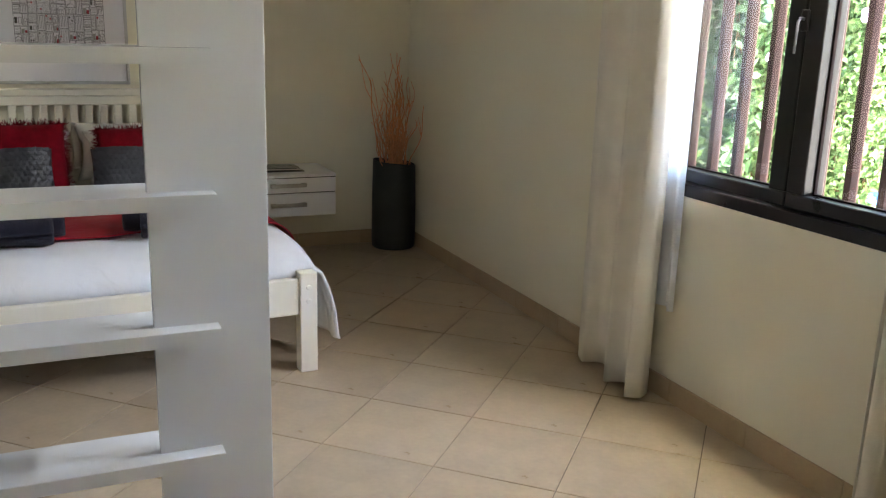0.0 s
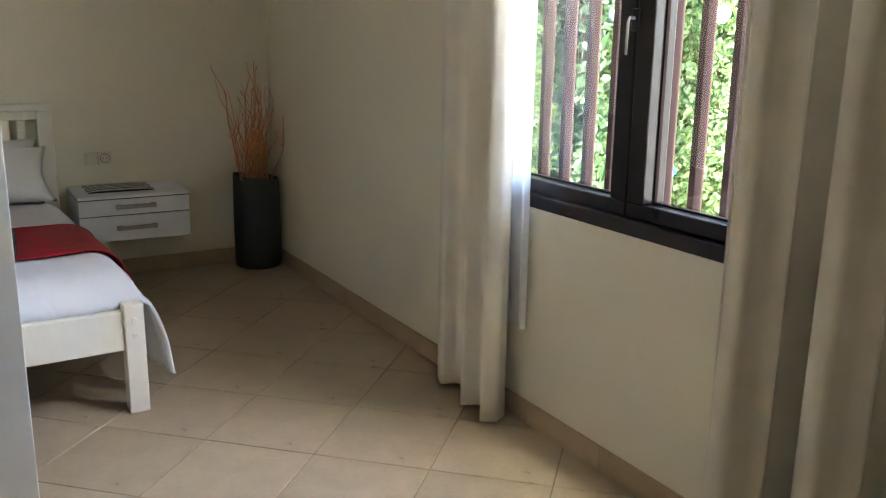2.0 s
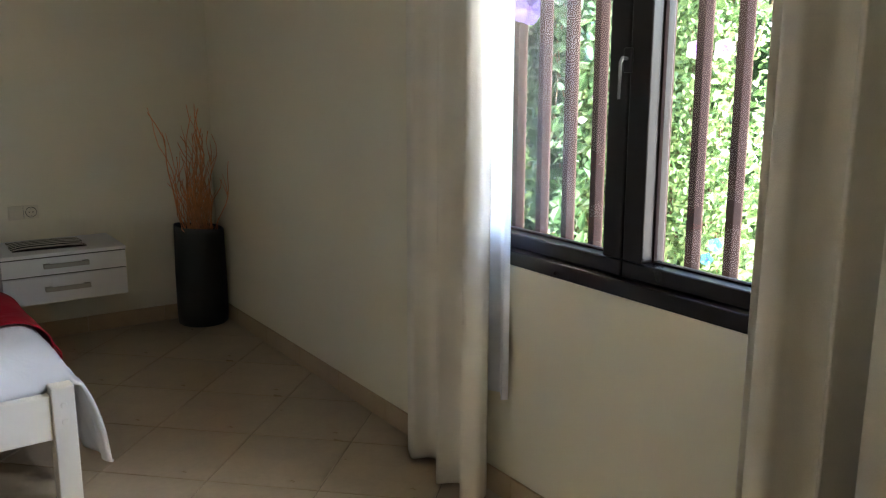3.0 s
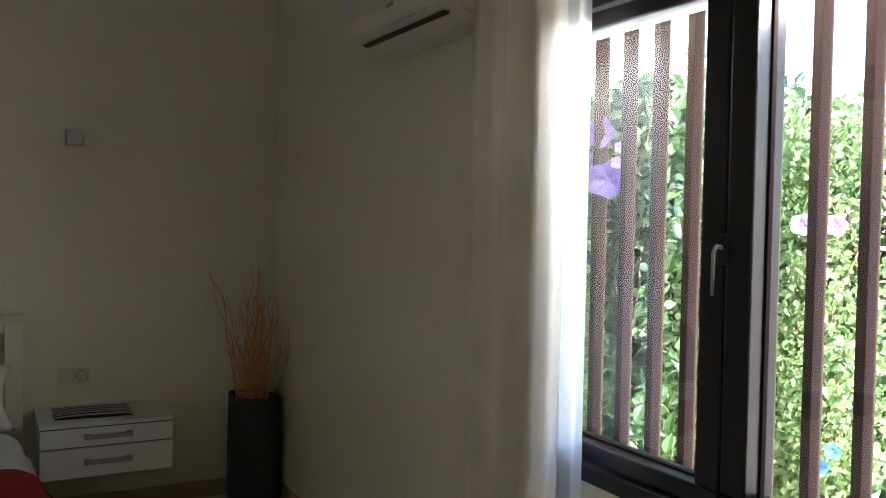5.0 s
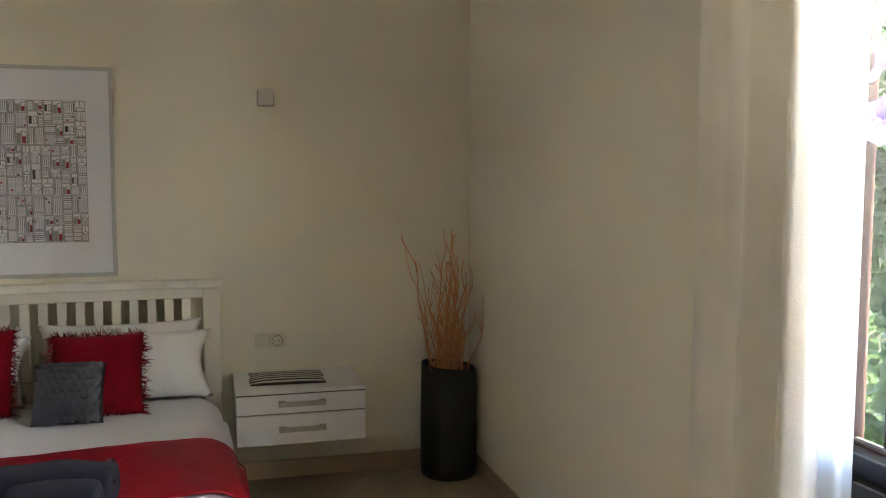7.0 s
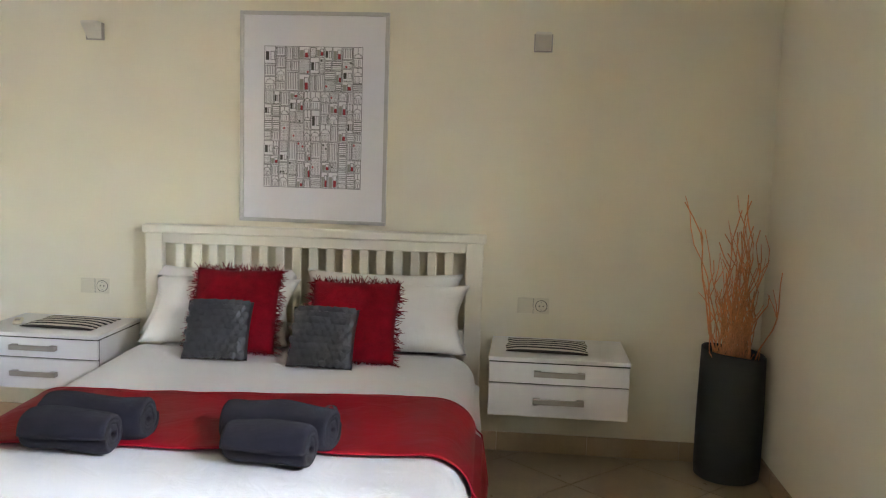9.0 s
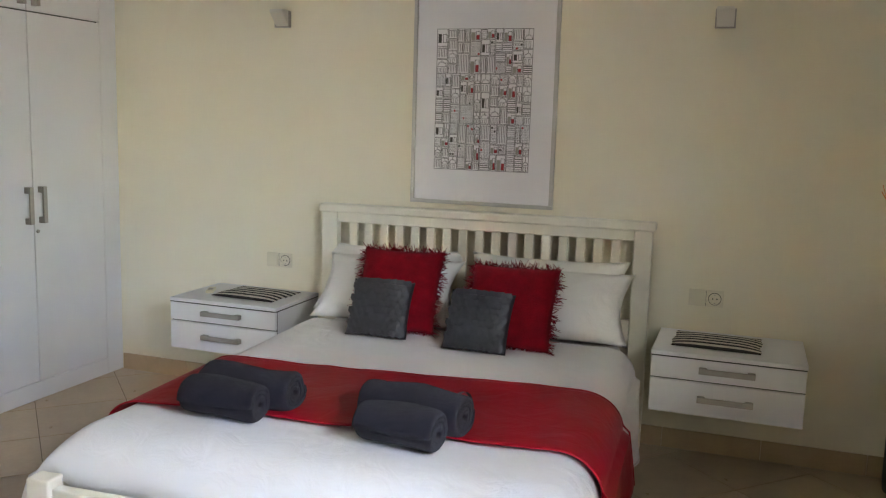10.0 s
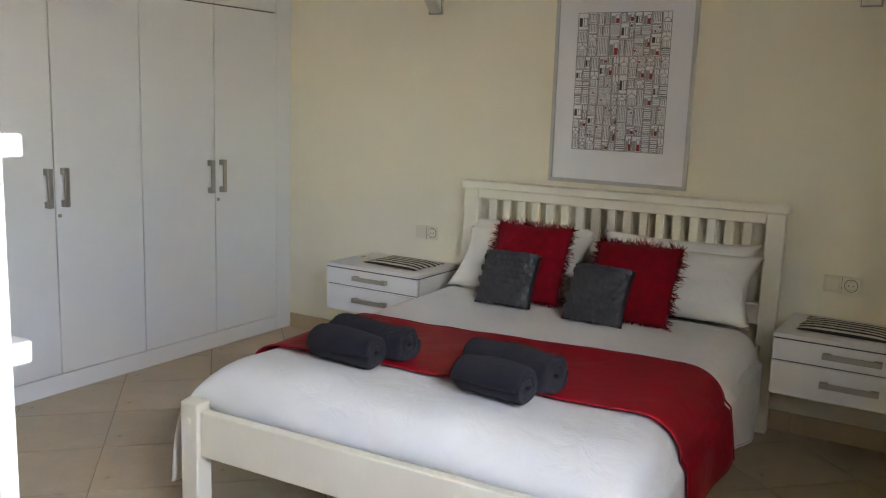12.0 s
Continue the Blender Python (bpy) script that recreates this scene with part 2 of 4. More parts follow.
structure(part("wall_east", boxes((XE, XO, YS, WY0, -0.1, ZC), (XE, XO, WY1, YN, -0.1, ZC), (XE, XO, WY0, WY1, -0.1, WZ0), (XE, XO, WY0, WY1, WZ1, ZC), bev=0), WALL), "cream painted wall with a window opening", "wall")
structure(part("ceiling", boxes((XW - 0.2, XO, YS - 0.25, YN + 0.25, ZC, ZC + 0.2), bev=0), CEIL), "plain off-white ceiling", "ceiling")

floor = structure(part("floor", boxes((XW, XE, YS, YN, -0.12, -0.004), bev=0), GROUT), "beige ceramic floor tiles laid diagonally with thin dark joints", "floor")

SK = 0.095
for nm, run in (("baseboard_north", (-1.66, XE, YN - 0.012, YN, 0, SK)), ("baseboard_east", (XE - 0.012, XE, YS, YN - 0.0125, 0, SK)), ("baseboard_south", (XW, XE - 0.0125, YS, YS + 0.012, 0, SK)), ("baseboard_west", (XW, XW + 0.012, YS + 0.0125, 2.6, 0, SK))):
    bb = []
    x0, x1, y0, y1, z0, z1 = run
    along_x = x1 - x0 > y1 - y0
    a, b = (x0, x1) if along_x else (y0, y1)
    while a < b - 0.02:
        c = min(a + 0.45, b)
        bb.append((a, c - 0.002, y0, y1, z0, z1) if along_x else (x0, x1, a, c - 0.002, z0, z1))
        a = c
    structure(part(nm, boxes(*bb, bev=0.002, seg=1), SKIRT), "beige tile skirting along the wall", "baseboard")

# ---- window ----
win = structure(new("window_1"), "dark brown aluminium two-sash window, closed", "window")
win.matrix_world = pose(2.835, 0, 0)
FD = 0.035
part("window_frame", boxes((-0.092, 0.05, WY0, WY1, WZ0, WZ0 + 0.05), (-0.092, 0.05, WY0, WY1, WZ1 - 0.05, WZ1), (-0.092, 0.05, WY0, WY0 + 0.05, WZ0 + 0.05, WZ1 - 0.05), (-0.092, 0.05, WY1 - 0.05, WY1, WZ0 + 0.05, WZ1 - 0.05), bev=0.004), BROWN, win)
GY = ((WY0 + 0.052, 2.3875), (2.3925, WY1 - 0.052))
for k, (a, b) in enumerate(GY):
    z0, z1 = WZ0 + 0.052, WZ1 - 0.052
    xo = -0.03
    st = 0.078
    sash = part("sash", boxes((xo - FD, 0.03, a, b, z0, z0 + 0.052), (xo - FD, 0.03, a, b, z1 - 0.052, z1), (xo - FD, 0.03, a, a + st, z0 + 0.052, z1 - 0.052), (xo - FD, 0.03, b - st, b, z0 + 0.052, z1 - 0.052), bev=0.006, seg=3), BROWN, win)
    bead = part("glazing_bead", boxes((-0.02, -0.006, a + st, b - st, z0 + 0.052, z0 + 0.058), (-0.02, -0.006, a + st, a + st + 0.006, z0 + 0.058, z1 - 0.052), (-0.02, -0.006, b - st - 0.006, b - st, z0 + 0.058, z1 - 0.052), bev=0.001, seg=1), BARS, sash)
    pb = bmesh.new()
    pb.faces.new([pb.verts.new((0.002, y, z)) for y, z in ((a + st - 0.004, z0 + 0.048), (a + st - 0.004, z1 - 0.048), (b - st + 0.004, z1 - 0.048), (b - st + 0.004, z0 + 0.048))][::-1])
    pane = sheet_part("pane", pb, GLASS, sash)
    pane.visible_shadow = False
hb = bmesh.new()
tube(hb, [Vector((-0.066, 2.39, 1.560)), Vector((-0.092, 2.39, 1.562)), Vector((-0.100, 2.39, 1.550)), Vector((-0.102, 2.39, 1.448))], [0.0055, 0.0055, 0.005, 0.004], 8)
part("window_handle", hb, HANDLE, win, "pale metal lever handle pointing down", True)
part("handle_plate", boxes((-0.075, -0.0655, 2.373, 2.406, 1.521, 1.591), bev=0.004), BROWN, win)
part("window_sill", boxes((0.05, 0.26, WY0 + 0.001, WY1 - 0.001, WZ0 - 0.02, WZ0 + 0.012), bev=0.004), RENDER, win, "pale outside sill")

# unseen window, assumed from the light on curtain and east wall
south_win = structure(new("window_2"), "small dark brown aluminium window, closed, unseen and assumed for its light", "window")
south_win.matrix_world = pose(0, YS - 0.12, 0)
part("window_frame", boxes((SX0, SX1, -0.03, 0.03, SZ0, SZ0 + 0.06), (SX0, SX1, -0.03, 0.03, SZ1 - 0.06, SZ1), (SX0, SX0 + 0.06, -0.03, 0.03, SZ0 + 0.06, SZ1 - 0.06), (SX1 - 0.06, SX1, -0.03, 0.03, SZ0 + 0.06, SZ1 - 0.06), bev=0.004), BROWN, south_win)
sp = bmesh.new()
sp.faces.new([sp.verts.new((x, 0, z)) for x, z in ((SX0 + 0.058, SZ0 + 0.058), (SX1 - 0.058, SZ0 + 0.058), (SX1 - 0.058, SZ1 - 0.058), (SX0 + 0.058, SZ1 - 0.058))])
part("pane", sp, GLASS, south_win).visible_shadow = False

# ---- bars outside the window ----
bars = thing("window_grille", pose(3.09, 0, 0), "brown painted metal bars standing upright outside the window", "window bars")
bar_mesh = None
for k in range(-3, 13):
    y = 1.802 + 0.148 * k
    if bar_mesh is None:
        b0 = part("bar", boxes((-0.022, 0.022, -0.0145, 0.0145, 0.72, 2.52), bev=0.003), BARS, bars)
        bar_mesh = b0.data
    else:
        b0 = new("bar", bar_mesh)
        b0.parent = bars
    b0.location = (0, y, 0)
part("rail", boxes((-0.06, 0.018, 1.38, 3.66, 0.68, 0.72), bev=0.003), BARS, bars)
part("rail", boxes((-0.06, 0.018, 1.38, 3.66, 2.52, 2.56), bev=0.003), BARS, bars)


# ---- curtains ----
def curtain(name, path, z0, z1, mat, m, label, waves, amp, hem, n=120, thick=0.003, sharp=1.0):
    """A hanging cloth along path(u) -> (x, y), folded, a little fuller towards the floor."""
    root = thing(name, m, label, "curtain")

    def fn(u, v):
        x, y = path(u)
        a = amp * (0.75 + 0.35 * (1 - v)) * (1 + 0.25 * math.sin(u * 23.0))
        s = math.sin(2 * math.pi * waves * u + 0.5 * math.sin(3.1 * u * waves))
        s = math.copysign(abs(s) ** sharp, s)
        drift = 0.012 * noise.noise(Vector((u * 5, v * 2.2, 3.0)))
        y2 = y + 0.35 * a * math.cos(2 * math.pi * waves * u * 2) * 0.5
        z = z0 + (z1 - z0) * v + (hem * (math.sin(2 * math.pi * waves * u) * 0.5) if v == 0 else 0)
        return (x + a * s + drift, y2 + drift, z)

    part("cloth", grid_sheet(fn, n, 24, thick), mat, root, smooth=True)
    return root


curtain("curtain", lambda u: (2.685 - 0.085 * u + 0.04 * max(0.0, 1 - 9 * u) + 0.11 * max(0.0, (u - 0.93) / 0.07), 3.525 - 0.66 * min(u, 0.965) + 0.04 * max(0.0, u - 0.965) / 0.035), 0.025, 2.5, CURTAIN, pose(0, 0, 0), "cream fabric curtain gathered in folds, reaching the floor", 2.75, 0.042, 0.01, sharp=0.8)
curtain("curtain", lambda u: (2.635 - 0.02 * u, 1.82 - 0.85 * u), 0.025, 2.5, CURTAIN, pose(0, 0, 0), "cream fabric curtain drawn back in deep folds beside the window", 6.3, 0.070, 0.01, n=220, sharp=0.7)
curtain("sheer_curtain", lambda u: (2.71 - 0.005 * u, 3.05 - 0.215 * u), 0.405, 2.49, SHEER, pose(0, 0, 0), "short white sheer curtain gathered at the window's edge", 2.0, 0.012, 0.0, n=40, thick=0.0)
curtain("sheer_curtain", lambda u: (2.715 - 0.01 * u, 1.67 + 0.20 * u), 0.44, 2.49, SHEER, pose(0, 0, 0), "white sheer curtain gathered behind the folded curtain", 2.0, 0.012, 0.0, n=40, thick=0.0)
rod = thing("curtain_rod", pose(2.66, 0, 2.52), "slim metal curtain rod above the window", "curtain rod")
rb = bmesh.new()
tube(rb, [Vector((0, 0.9, 0)), Vector((0, 3.55, 0))], [0.011, 0.011], 12)
part("pole", rb, STEEL, rod, smooth=True)
for y in (1.0, 2.45, 3.50):
    part("bracket", boxes((-0.012, 0.0835, y - 0.012, y + 0.012, -0.018, 0.018), bev=0.003), STEEL, rod)

# ---- air conditioner ----
ac = thing("air_conditioner", pose(XE, 3.81, 2.264), "white wall-mounted air conditioner with a dark vent slot", "air conditioner")
prof = [(0, 0.0), (-0.10, 0.0), (-0.155, 0.022), (-0.20, 0.075), (-0.215, 0.13), (-0.21, 0.24), (-0.18, 0.285), (0, 0.285)]
bm = bmesh.new()
e0 = [bm.verts.new((x, -0.47, z)) for x, z in prof]
e1 = [bm.verts.new((x, 0.47, z)) for x, z in prof]
bm.faces.new(e0)
bm.faces.new(e1[::-1])
for i in range(len(prof)):
    j = (i + 1) % len(prof)
    bm.faces.new((e0[i], e1[i], e1[j], e0[j]))
bmesh.ops.bevel(bm, geom=bm.edges[:], offset=0.006, segments=2, affect="EDGES")
part("housing", bm, ACW, ac)
# no opening is cut; a dark bar paints the slot's shade
part("vent_slot", boxes((-0.190, -0.165, -0.37, 0.31, 0.026, 0.036), bev=0.002), GAP_SHADE, ac, "dark bar painting the shaded air outlet slot")
part("flap", boxes((-0.2075, -0.1995, -0.36, 0.36, 0.06, 0.078), bev=0.002), ACW, ac)
part("badge", boxes((-0.2185, -0.2145, -0.03, 0.03, 0.12, 0.134), bev=0.001), STEEL, ac, "small grey nameplate")


# ---- wardrobe ----
def wardrobe_unit(y0, y1, m, label):
    """Local: front at x = 0, y along the wall, doors facing +x."""
    root = thing("wardrobe", m, label, "wardrobe", "fitted wardrobe units")
    w = y1 - y0
    part("carcass", boxes((-0.62, -0.021, 0, w, 0.0, ZC - 0.004), bev=0), WHITE, root)
    part("plinth", boxes((-0.0205, 0.0, 0.0, w, 0.0, 0.094), bev=0.002, seg=1), WHITE, root)
    # dark sheet behind the doors, so their gaps look shaded
    part("shadow_gap", boxes((-0.0205, -0.015, 0.004, w - 0.004, 0.0945, ZC - 0.03), bev=0), GAP_SHADE, root, "dark sheet painting the shade in the door gaps")
    g = 0.0036
    for k in range(2):
        a, b = w * k / 2 + g, w * (k + 1) / 2 - g
        d = part("door", boxes((-0.0145, 0.0, a, b, 0.098, 2.003), bev=0.002, seg=2), WHITE, root)
        u = part("upper_door", boxes((-0.0145, 0.0, a, b, 2.0105, 2.60), bev=0.002, seg=2), WHITE, root)
        hy = w / 2 + (0.045 if k else -0.045)
        for nm, z0, z1, par in (("handle", 0.938, 1.128, d), ("handle", 2.035, 2.165, u)):
            part(nm, boxes((0.028, 0.038, hy - 0.013, hy + 0.013, z0, z1), (0.0005, 0.028, hy - 0.014, hy + 0.014, z0, z0 + 0.032), (0.0005, 0.028, hy - 0.014, hy + 0.014, z1 - 0.032, z1), bev=0.002), STEEL, par, "brushed grey metal bar handle")
        if k:
            lk = bmesh.new()
            tube(lk, [Vector((0.0003, w / 2 + 0.022, 0.895)), Vector((0.007, w / 2 + 0.022, 0.895))], [0.010, 0.009], 12)
            part("lock", lk, STEEL, d, "small round lock")
    return root


XF = -1.67
for y0, y1 in ((4.728, 5.766), (3.690, 4.728), (2.652, 3.690)):
    wardrobe_unit(y0, y1, pose(XF, y0, 0), "tall white fitted wardrobe with two closed doors and grey bar handles")
filler = thing("filler_panel", pose(XF, 5.768, 0), "narrow white filler panel between wardrobe and wall", "panel")
part("board", boxes((-0.61, 0.0, 0, 5.8985 - 5.768, 0, ZC - 0.004), bev=0.0015, seg=1), WHITE, filler)

# ---- room divider shelf ----
def notched_board(hx, y0, y1, nx, ny, z0, z1):
    """A board whose ends are slotted to slide over the uprights."""
    out = [(-hx, y0), (hx, y0), (hx, -ny), (nx, -ny), (nx, ny), (hx, ny), (hx, y1), (-hx, y1), (-hx, ny), (-nx, ny), (-nx, -ny), (-hx, -ny)]
    bm = bmesh.new()
    lo = [bm.verts.new((x, y, z0)) for x, y in out]
    hi = [bm.verts.new((x, y, z1)) for x, y in out]
    bm.faces.new(lo[::-1])
    bm.faces.new(hi)
    for i in range(len(out)):
        j = (i + 1) % len(out)
        bm.faces.new((lo[i], lo[j], hi[j], hi[i]))
    bmesh.ops.bevel(bm, geom=[e for e in bm.edges if abs(e.verts[0].co.z - e.verts[1].co.z) < 1e-6], offset=0.0015, segments=2, affect="EDGES")
    return bm


shelf = thing("shelf_unit", pose(0.23, 2.338, 0), "white gloss open shelving unit with broad uprights and crossing boards", "shelf")
for sx in (1, -1):
    a, b = sorted((sx * 0.419, sx * 0.713))
    part("upright", boxes((a, b, -0.015, 0.015, 0, 2.16), bev=0.002), GLOSSW, shelf)
for k in range(6):
    zt = 0.393 + 0.347 * (k - 1)
    part("shelf_board", notched_board(0.578, -0.068, 0.132, 0.4185, 0.0152, zt - 0.038, zt), GLOSSW, shelf)

# ---- bed ----
BED = pose(0.662, 3.642, 0, 0, 0, 2.5)
bed = thing("bed", BED, "cream painted wooden double bed with a slatted headboard", "bed")
for sx in (-1, 1):
    a, b = sorted((sx * 0.715, sx * 0.793))
    leg = part("foot_post", boxes((a, b, 0, 0.07, 0, 0.456), bev=0.006, seg=3), CREAMW, bed)
    for z in (0.328, 0.390):
        bt = bmesh.new()
        cx = sx * 0.754
        tube(bt, [Vector((cx, 0.001, z)), Vector((cx, -0.003, z))], [0.012, 0.010], 14)
        part("bolt_cap", bt, CREAMW, leg, "round cream bolt cap")
    part("side_rail", boxes((*sorted((sx * 0.742, sx * 0.770)), 0.0705, 2.117, 0.26, 0.425), bev=0.004), CREAMW, bed)
    a, b = sorted((sx * 0.745, sx * 0.828))
    part("head_post", boxes((a, b, 2.118, 2.172, 0, 1.048), bev=0.005, seg=3), CREAMW, bed)
part("foot_rail", boxes((-0.7145, 0.7145, 0.014, 0.054, 0.265, 0.428), bev=0.006, seg=3), CREAMW, bed)
part("top_rail", boxes((-0.7445, 0.7445, 2.124, 2.166, 0.998, 1.048), bev=0.004), CREAMW, bed)
part("cap_rail", boxes((-0.842, 0.842, 2.105, 2.187, 1.0485, 1.090), bev=0.01, seg=4), CREAMW, bed)
part("lower_rail", boxes((-0.7445, 0.7445, 2.124, 2.166, 0.52, 0.62), bev=0.004), CREAMW, bed)
sl = None
for k in range(17):
    x = -0.7445 + 1.489 * (k + 1) / 18
    if sl is None:
        s0 = part("slat", boxes((-0.0215, 0.0215, 2.134, 2.156, 0.6205, 0.9975), bev=0.003), CREAMW, bed)
        sl = s0.data
    else:
        s0 = new("slat", sl)
        s0.parent = bed
    s0.location = (x, 0, 0)
for k in range(9):
    y = 0.2 + 0.21 * k
    part("base_slat", boxes((-0.741, 0.741, y, y + 0.07, 0.30, 0.318), bev=0.002, seg=1), CREAMW, bed)

mattress = thing("mattress", BED @ pose(0, 0, 0.319), "white double mattress on the bed base", "mattress")
part("body", boxes((-0.725, 0.725, 0.17, 2.09, 0, 0.213), bev=0.06, seg=5), LINEN, mattress, smooth=True)


def cover(s, y, lift=0.0):
    """The bedspread's surface: s metres across from the middle, y metres from the foot."""
    half, r = 0.685, 0.125
    sg = 1 if s > 0 else -1
    a = abs(s)
    top = 0.568 + lift
    foot = min(1.0, max(0.0, 0.26 - y) / 0.20)
    drop = 0.155 * (1 - math.sqrt(1 - foot * foot))
    n1 = noise.noise(Vector((s * 2.6, y * 2.2, 0.3))) * 0.012 + noise.noise(Vector((s * 9, y * 5, 2.3))) * 0.004 + 0.004 * max(0, 1 - y / 0.5) * noise.noise(Vector((s * 22, y * 6, 7.1)))
    if a <= half:
        return Vector((s, y, top - drop + n1))
    arc = r * math.pi / 2
    if a <= half + arc:
        t = (a - half) / r
        out = half + (r + lift) * math.sin(t)
        return Vector((sg * out, y, top - drop * (1 - t / 1.571) - r * (1 - math.cos(t)) + n1 * 0.8))
    down = a - half - arc
    fold = 0.018 * math.sin(y * 13 + sg) + 0.014 * math.sin(y * 55) * max(0.0, 1 - y / 0.5) + 0.012 * noise.noise(Vector((y * 6, down * 3, 5.0 * sg)))
    flare = 0.06 * down + fold * min(1, down * 5) + 0.055 * (1 - math.exp(-down * 9)) * max(0.0, 1 - y / 0.40)
    return Vector((sg * (half + r + lift + 0.022 + max(flare, -0.012)), y - (0.05 * down if y < 0.3 else 0), top - r - down))


duvet = thing("duvet", BED, "white cotton duvet spread smoothly over the bed, hanging at both sides", "bedding")
HANG = 0.685 + 0.125 * math.pi / 2


def duvet_fn(u, v):
    y = 0.060 + (1.80 - 0.060) * v
    hang = 0.22 + 0.035 * math.sin(y * 5.0) + 0.09 * max(0, 1 - v * 6)
    s = (2 * u - 1) * (HANG + hang)
    return cover(s, y)


part("cloth", grid_sheet(duvet_fn, 130, 110, 0.012), LINEN, duvet, smooth=True)
for u in (0.0, 1.0):
    hm = bmesh.new()
    tube(hm, [duvet_fn(u, i / 80) for i in range(81)], [0.006] * 81, 6)
    part("hem", hm, LINEN, duvet, "white stitched hem", True)

runner = thing("bed_runner", BED, "shiny red satin runner laid across the bed", "bed runner")


def runner_fn(u, v):
    s = -HANG - 0.16 + (2 * HANG + 0.16 + 0.19) * u
    y = 0.420 + 0.02 * math.sin(s * 2) + (0.60 + 0.015 * math.sin(3 * s)) * v
    p = cover(s, y, 0.017)
    edge = max(0.0, u - 0.9) / 0.1
    p.z -= 0.10 * edge * (1 - v)
    return p


part("cloth", grid_sheet(runner_fn, 120, 30, 0.003), SATIN, runner, smooth=True)
for v in (0.0, 1.0):
    hm = bmesh.new()
    tube(hm, [runner_fn(i / 90, v) for i in range(91)], [0.0035] * 91, 6)
    part("hem", hm, SATIN, runner, "stitched satin hem", True)


def pillow_mesh(w, h, t, corner=0.06, n=26, seed=0.0):
    """Stuffed cushion; local x across, y from bottom (0) to top (h), z out."""
    bm = bmesh.new()
    sides = []
    for sg in (1, -1):
        rows = []
        for i in range(n + 1):
            row = []
            for j in range(n + 1):
                u, v = 2 * i / n - 1, 2 * j / n - 1
                k = (1 - abs(u) ** 2.6) * (1 - abs(v) ** 2.6)
                pull = 1 - corner * (1 - min(1.0, (abs(u) * abs(v)) ** 2)) * max(abs(u), abs(v)) ** 3
                z = sg * t * 0.5 * k ** 0.55 + 0.012 * k * noise.noise(Vector((u * 2 + seed, v * 2, sg)))
                row.append((u * w / 2 * pull, h / 2 + v * h / 2 * pull, z))
            rows.append(row)
        sides.append(rows)
    vs = [[[None] * (n + 1) for _ in range(n + 1)] for _ in range(2)]
    for s in range(2):
        for i in range(n + 1):
            for j in range(n + 1):
                if s and (i in (0, n) or j in (0, n)):
                    vs[1][i][j] = vs[0][i][j]
                else:
                    vs[s][i][j] = bm.verts.new(sides[s][i][j])
    for s in range(2):
        for i in range(n):
            for j in range(n):
                bm.faces.new((vs[s][i][j], vs[s][i + 1][j], vs[s][i + 1][j + 1], vs[s][i][j + 1]))
    return bm


def pillow(m, w, h, t, seed, label):
    root = thing("pillow", m, label, "pillow", "white pillows against the headboard")
    part("cover", pillow_mesh(w, h, t, 0.13, 30, seed), PILLOWC, root, smooth=True)
    sb = bmesh.new()
    n = 24
    ring = [(-1 + 2 * i / n, 1.0) for i in range(n + 1)]
    pull = [1 - 0.13 * (1 - min(1.0, abs(u) ** 2)) for u, _ in ring]
    tube(sb, [Vector((u * w / 2 * p, h / 2 + h / 2 * p, 0)) for (u, _), p in zip(ring, pull)], [0.0028] * (n + 1), 5)
    part("seam", sb, PILLOWC, root, "stitched edge seam", True)


def red_cushion(m, seed):
    root = thing("cushion", m, "dark red plush cushion with a shaggy fringe around its edge", "cushion", "red cushions")
    w = 0.39
    part("cover", pillow_mesh(w, w, 0.15, 0.05, 26, seed), REDPLUSH, root, smooth=True)
    rnd = random.Random(int(seed * 10))
    bm = bmesh.new()
    for k in range(620):
        side = rnd.randrange(4)
        a = rnd.uniform(-0.5, 0.5) * w * 0.97
        base = [(a, w, 0), (a, 0, 0), (-w / 2, a + w / 2, 0), (w / 2, a + w / 2, 0)][side]
        out = [(0, 1, 0), (0, -1, 0), (-1, 0, 0), (1, 0, 0)][side]
        pull = 0.012
        p = Vector(base) - Vector(out) * pull
        d = (Vector(out) + Vector((rnd.uniform(-0.7, 0.7), rnd.uniform(-0.7, 0.7), rnd.uniform(-0.6, 0.9)))).normalized()
        ln = rnd.uniform(0.018, 0.042) * (0.45 if side == 1 else 1)
        bend = Vector((rnd.uniform(-1, 1), rnd.uniform(-1, 0.4), rnd.uniform(-1, 1))) * ln * 0.4
        tube(bm, [p, p + d * ln * 0.5 + bend * 0.4, p + d * ln + bend], [0.0022, 0.002, 0.001], 3)
    part("fringe", bm, REDPLUSH, root, "frayed red fringe")


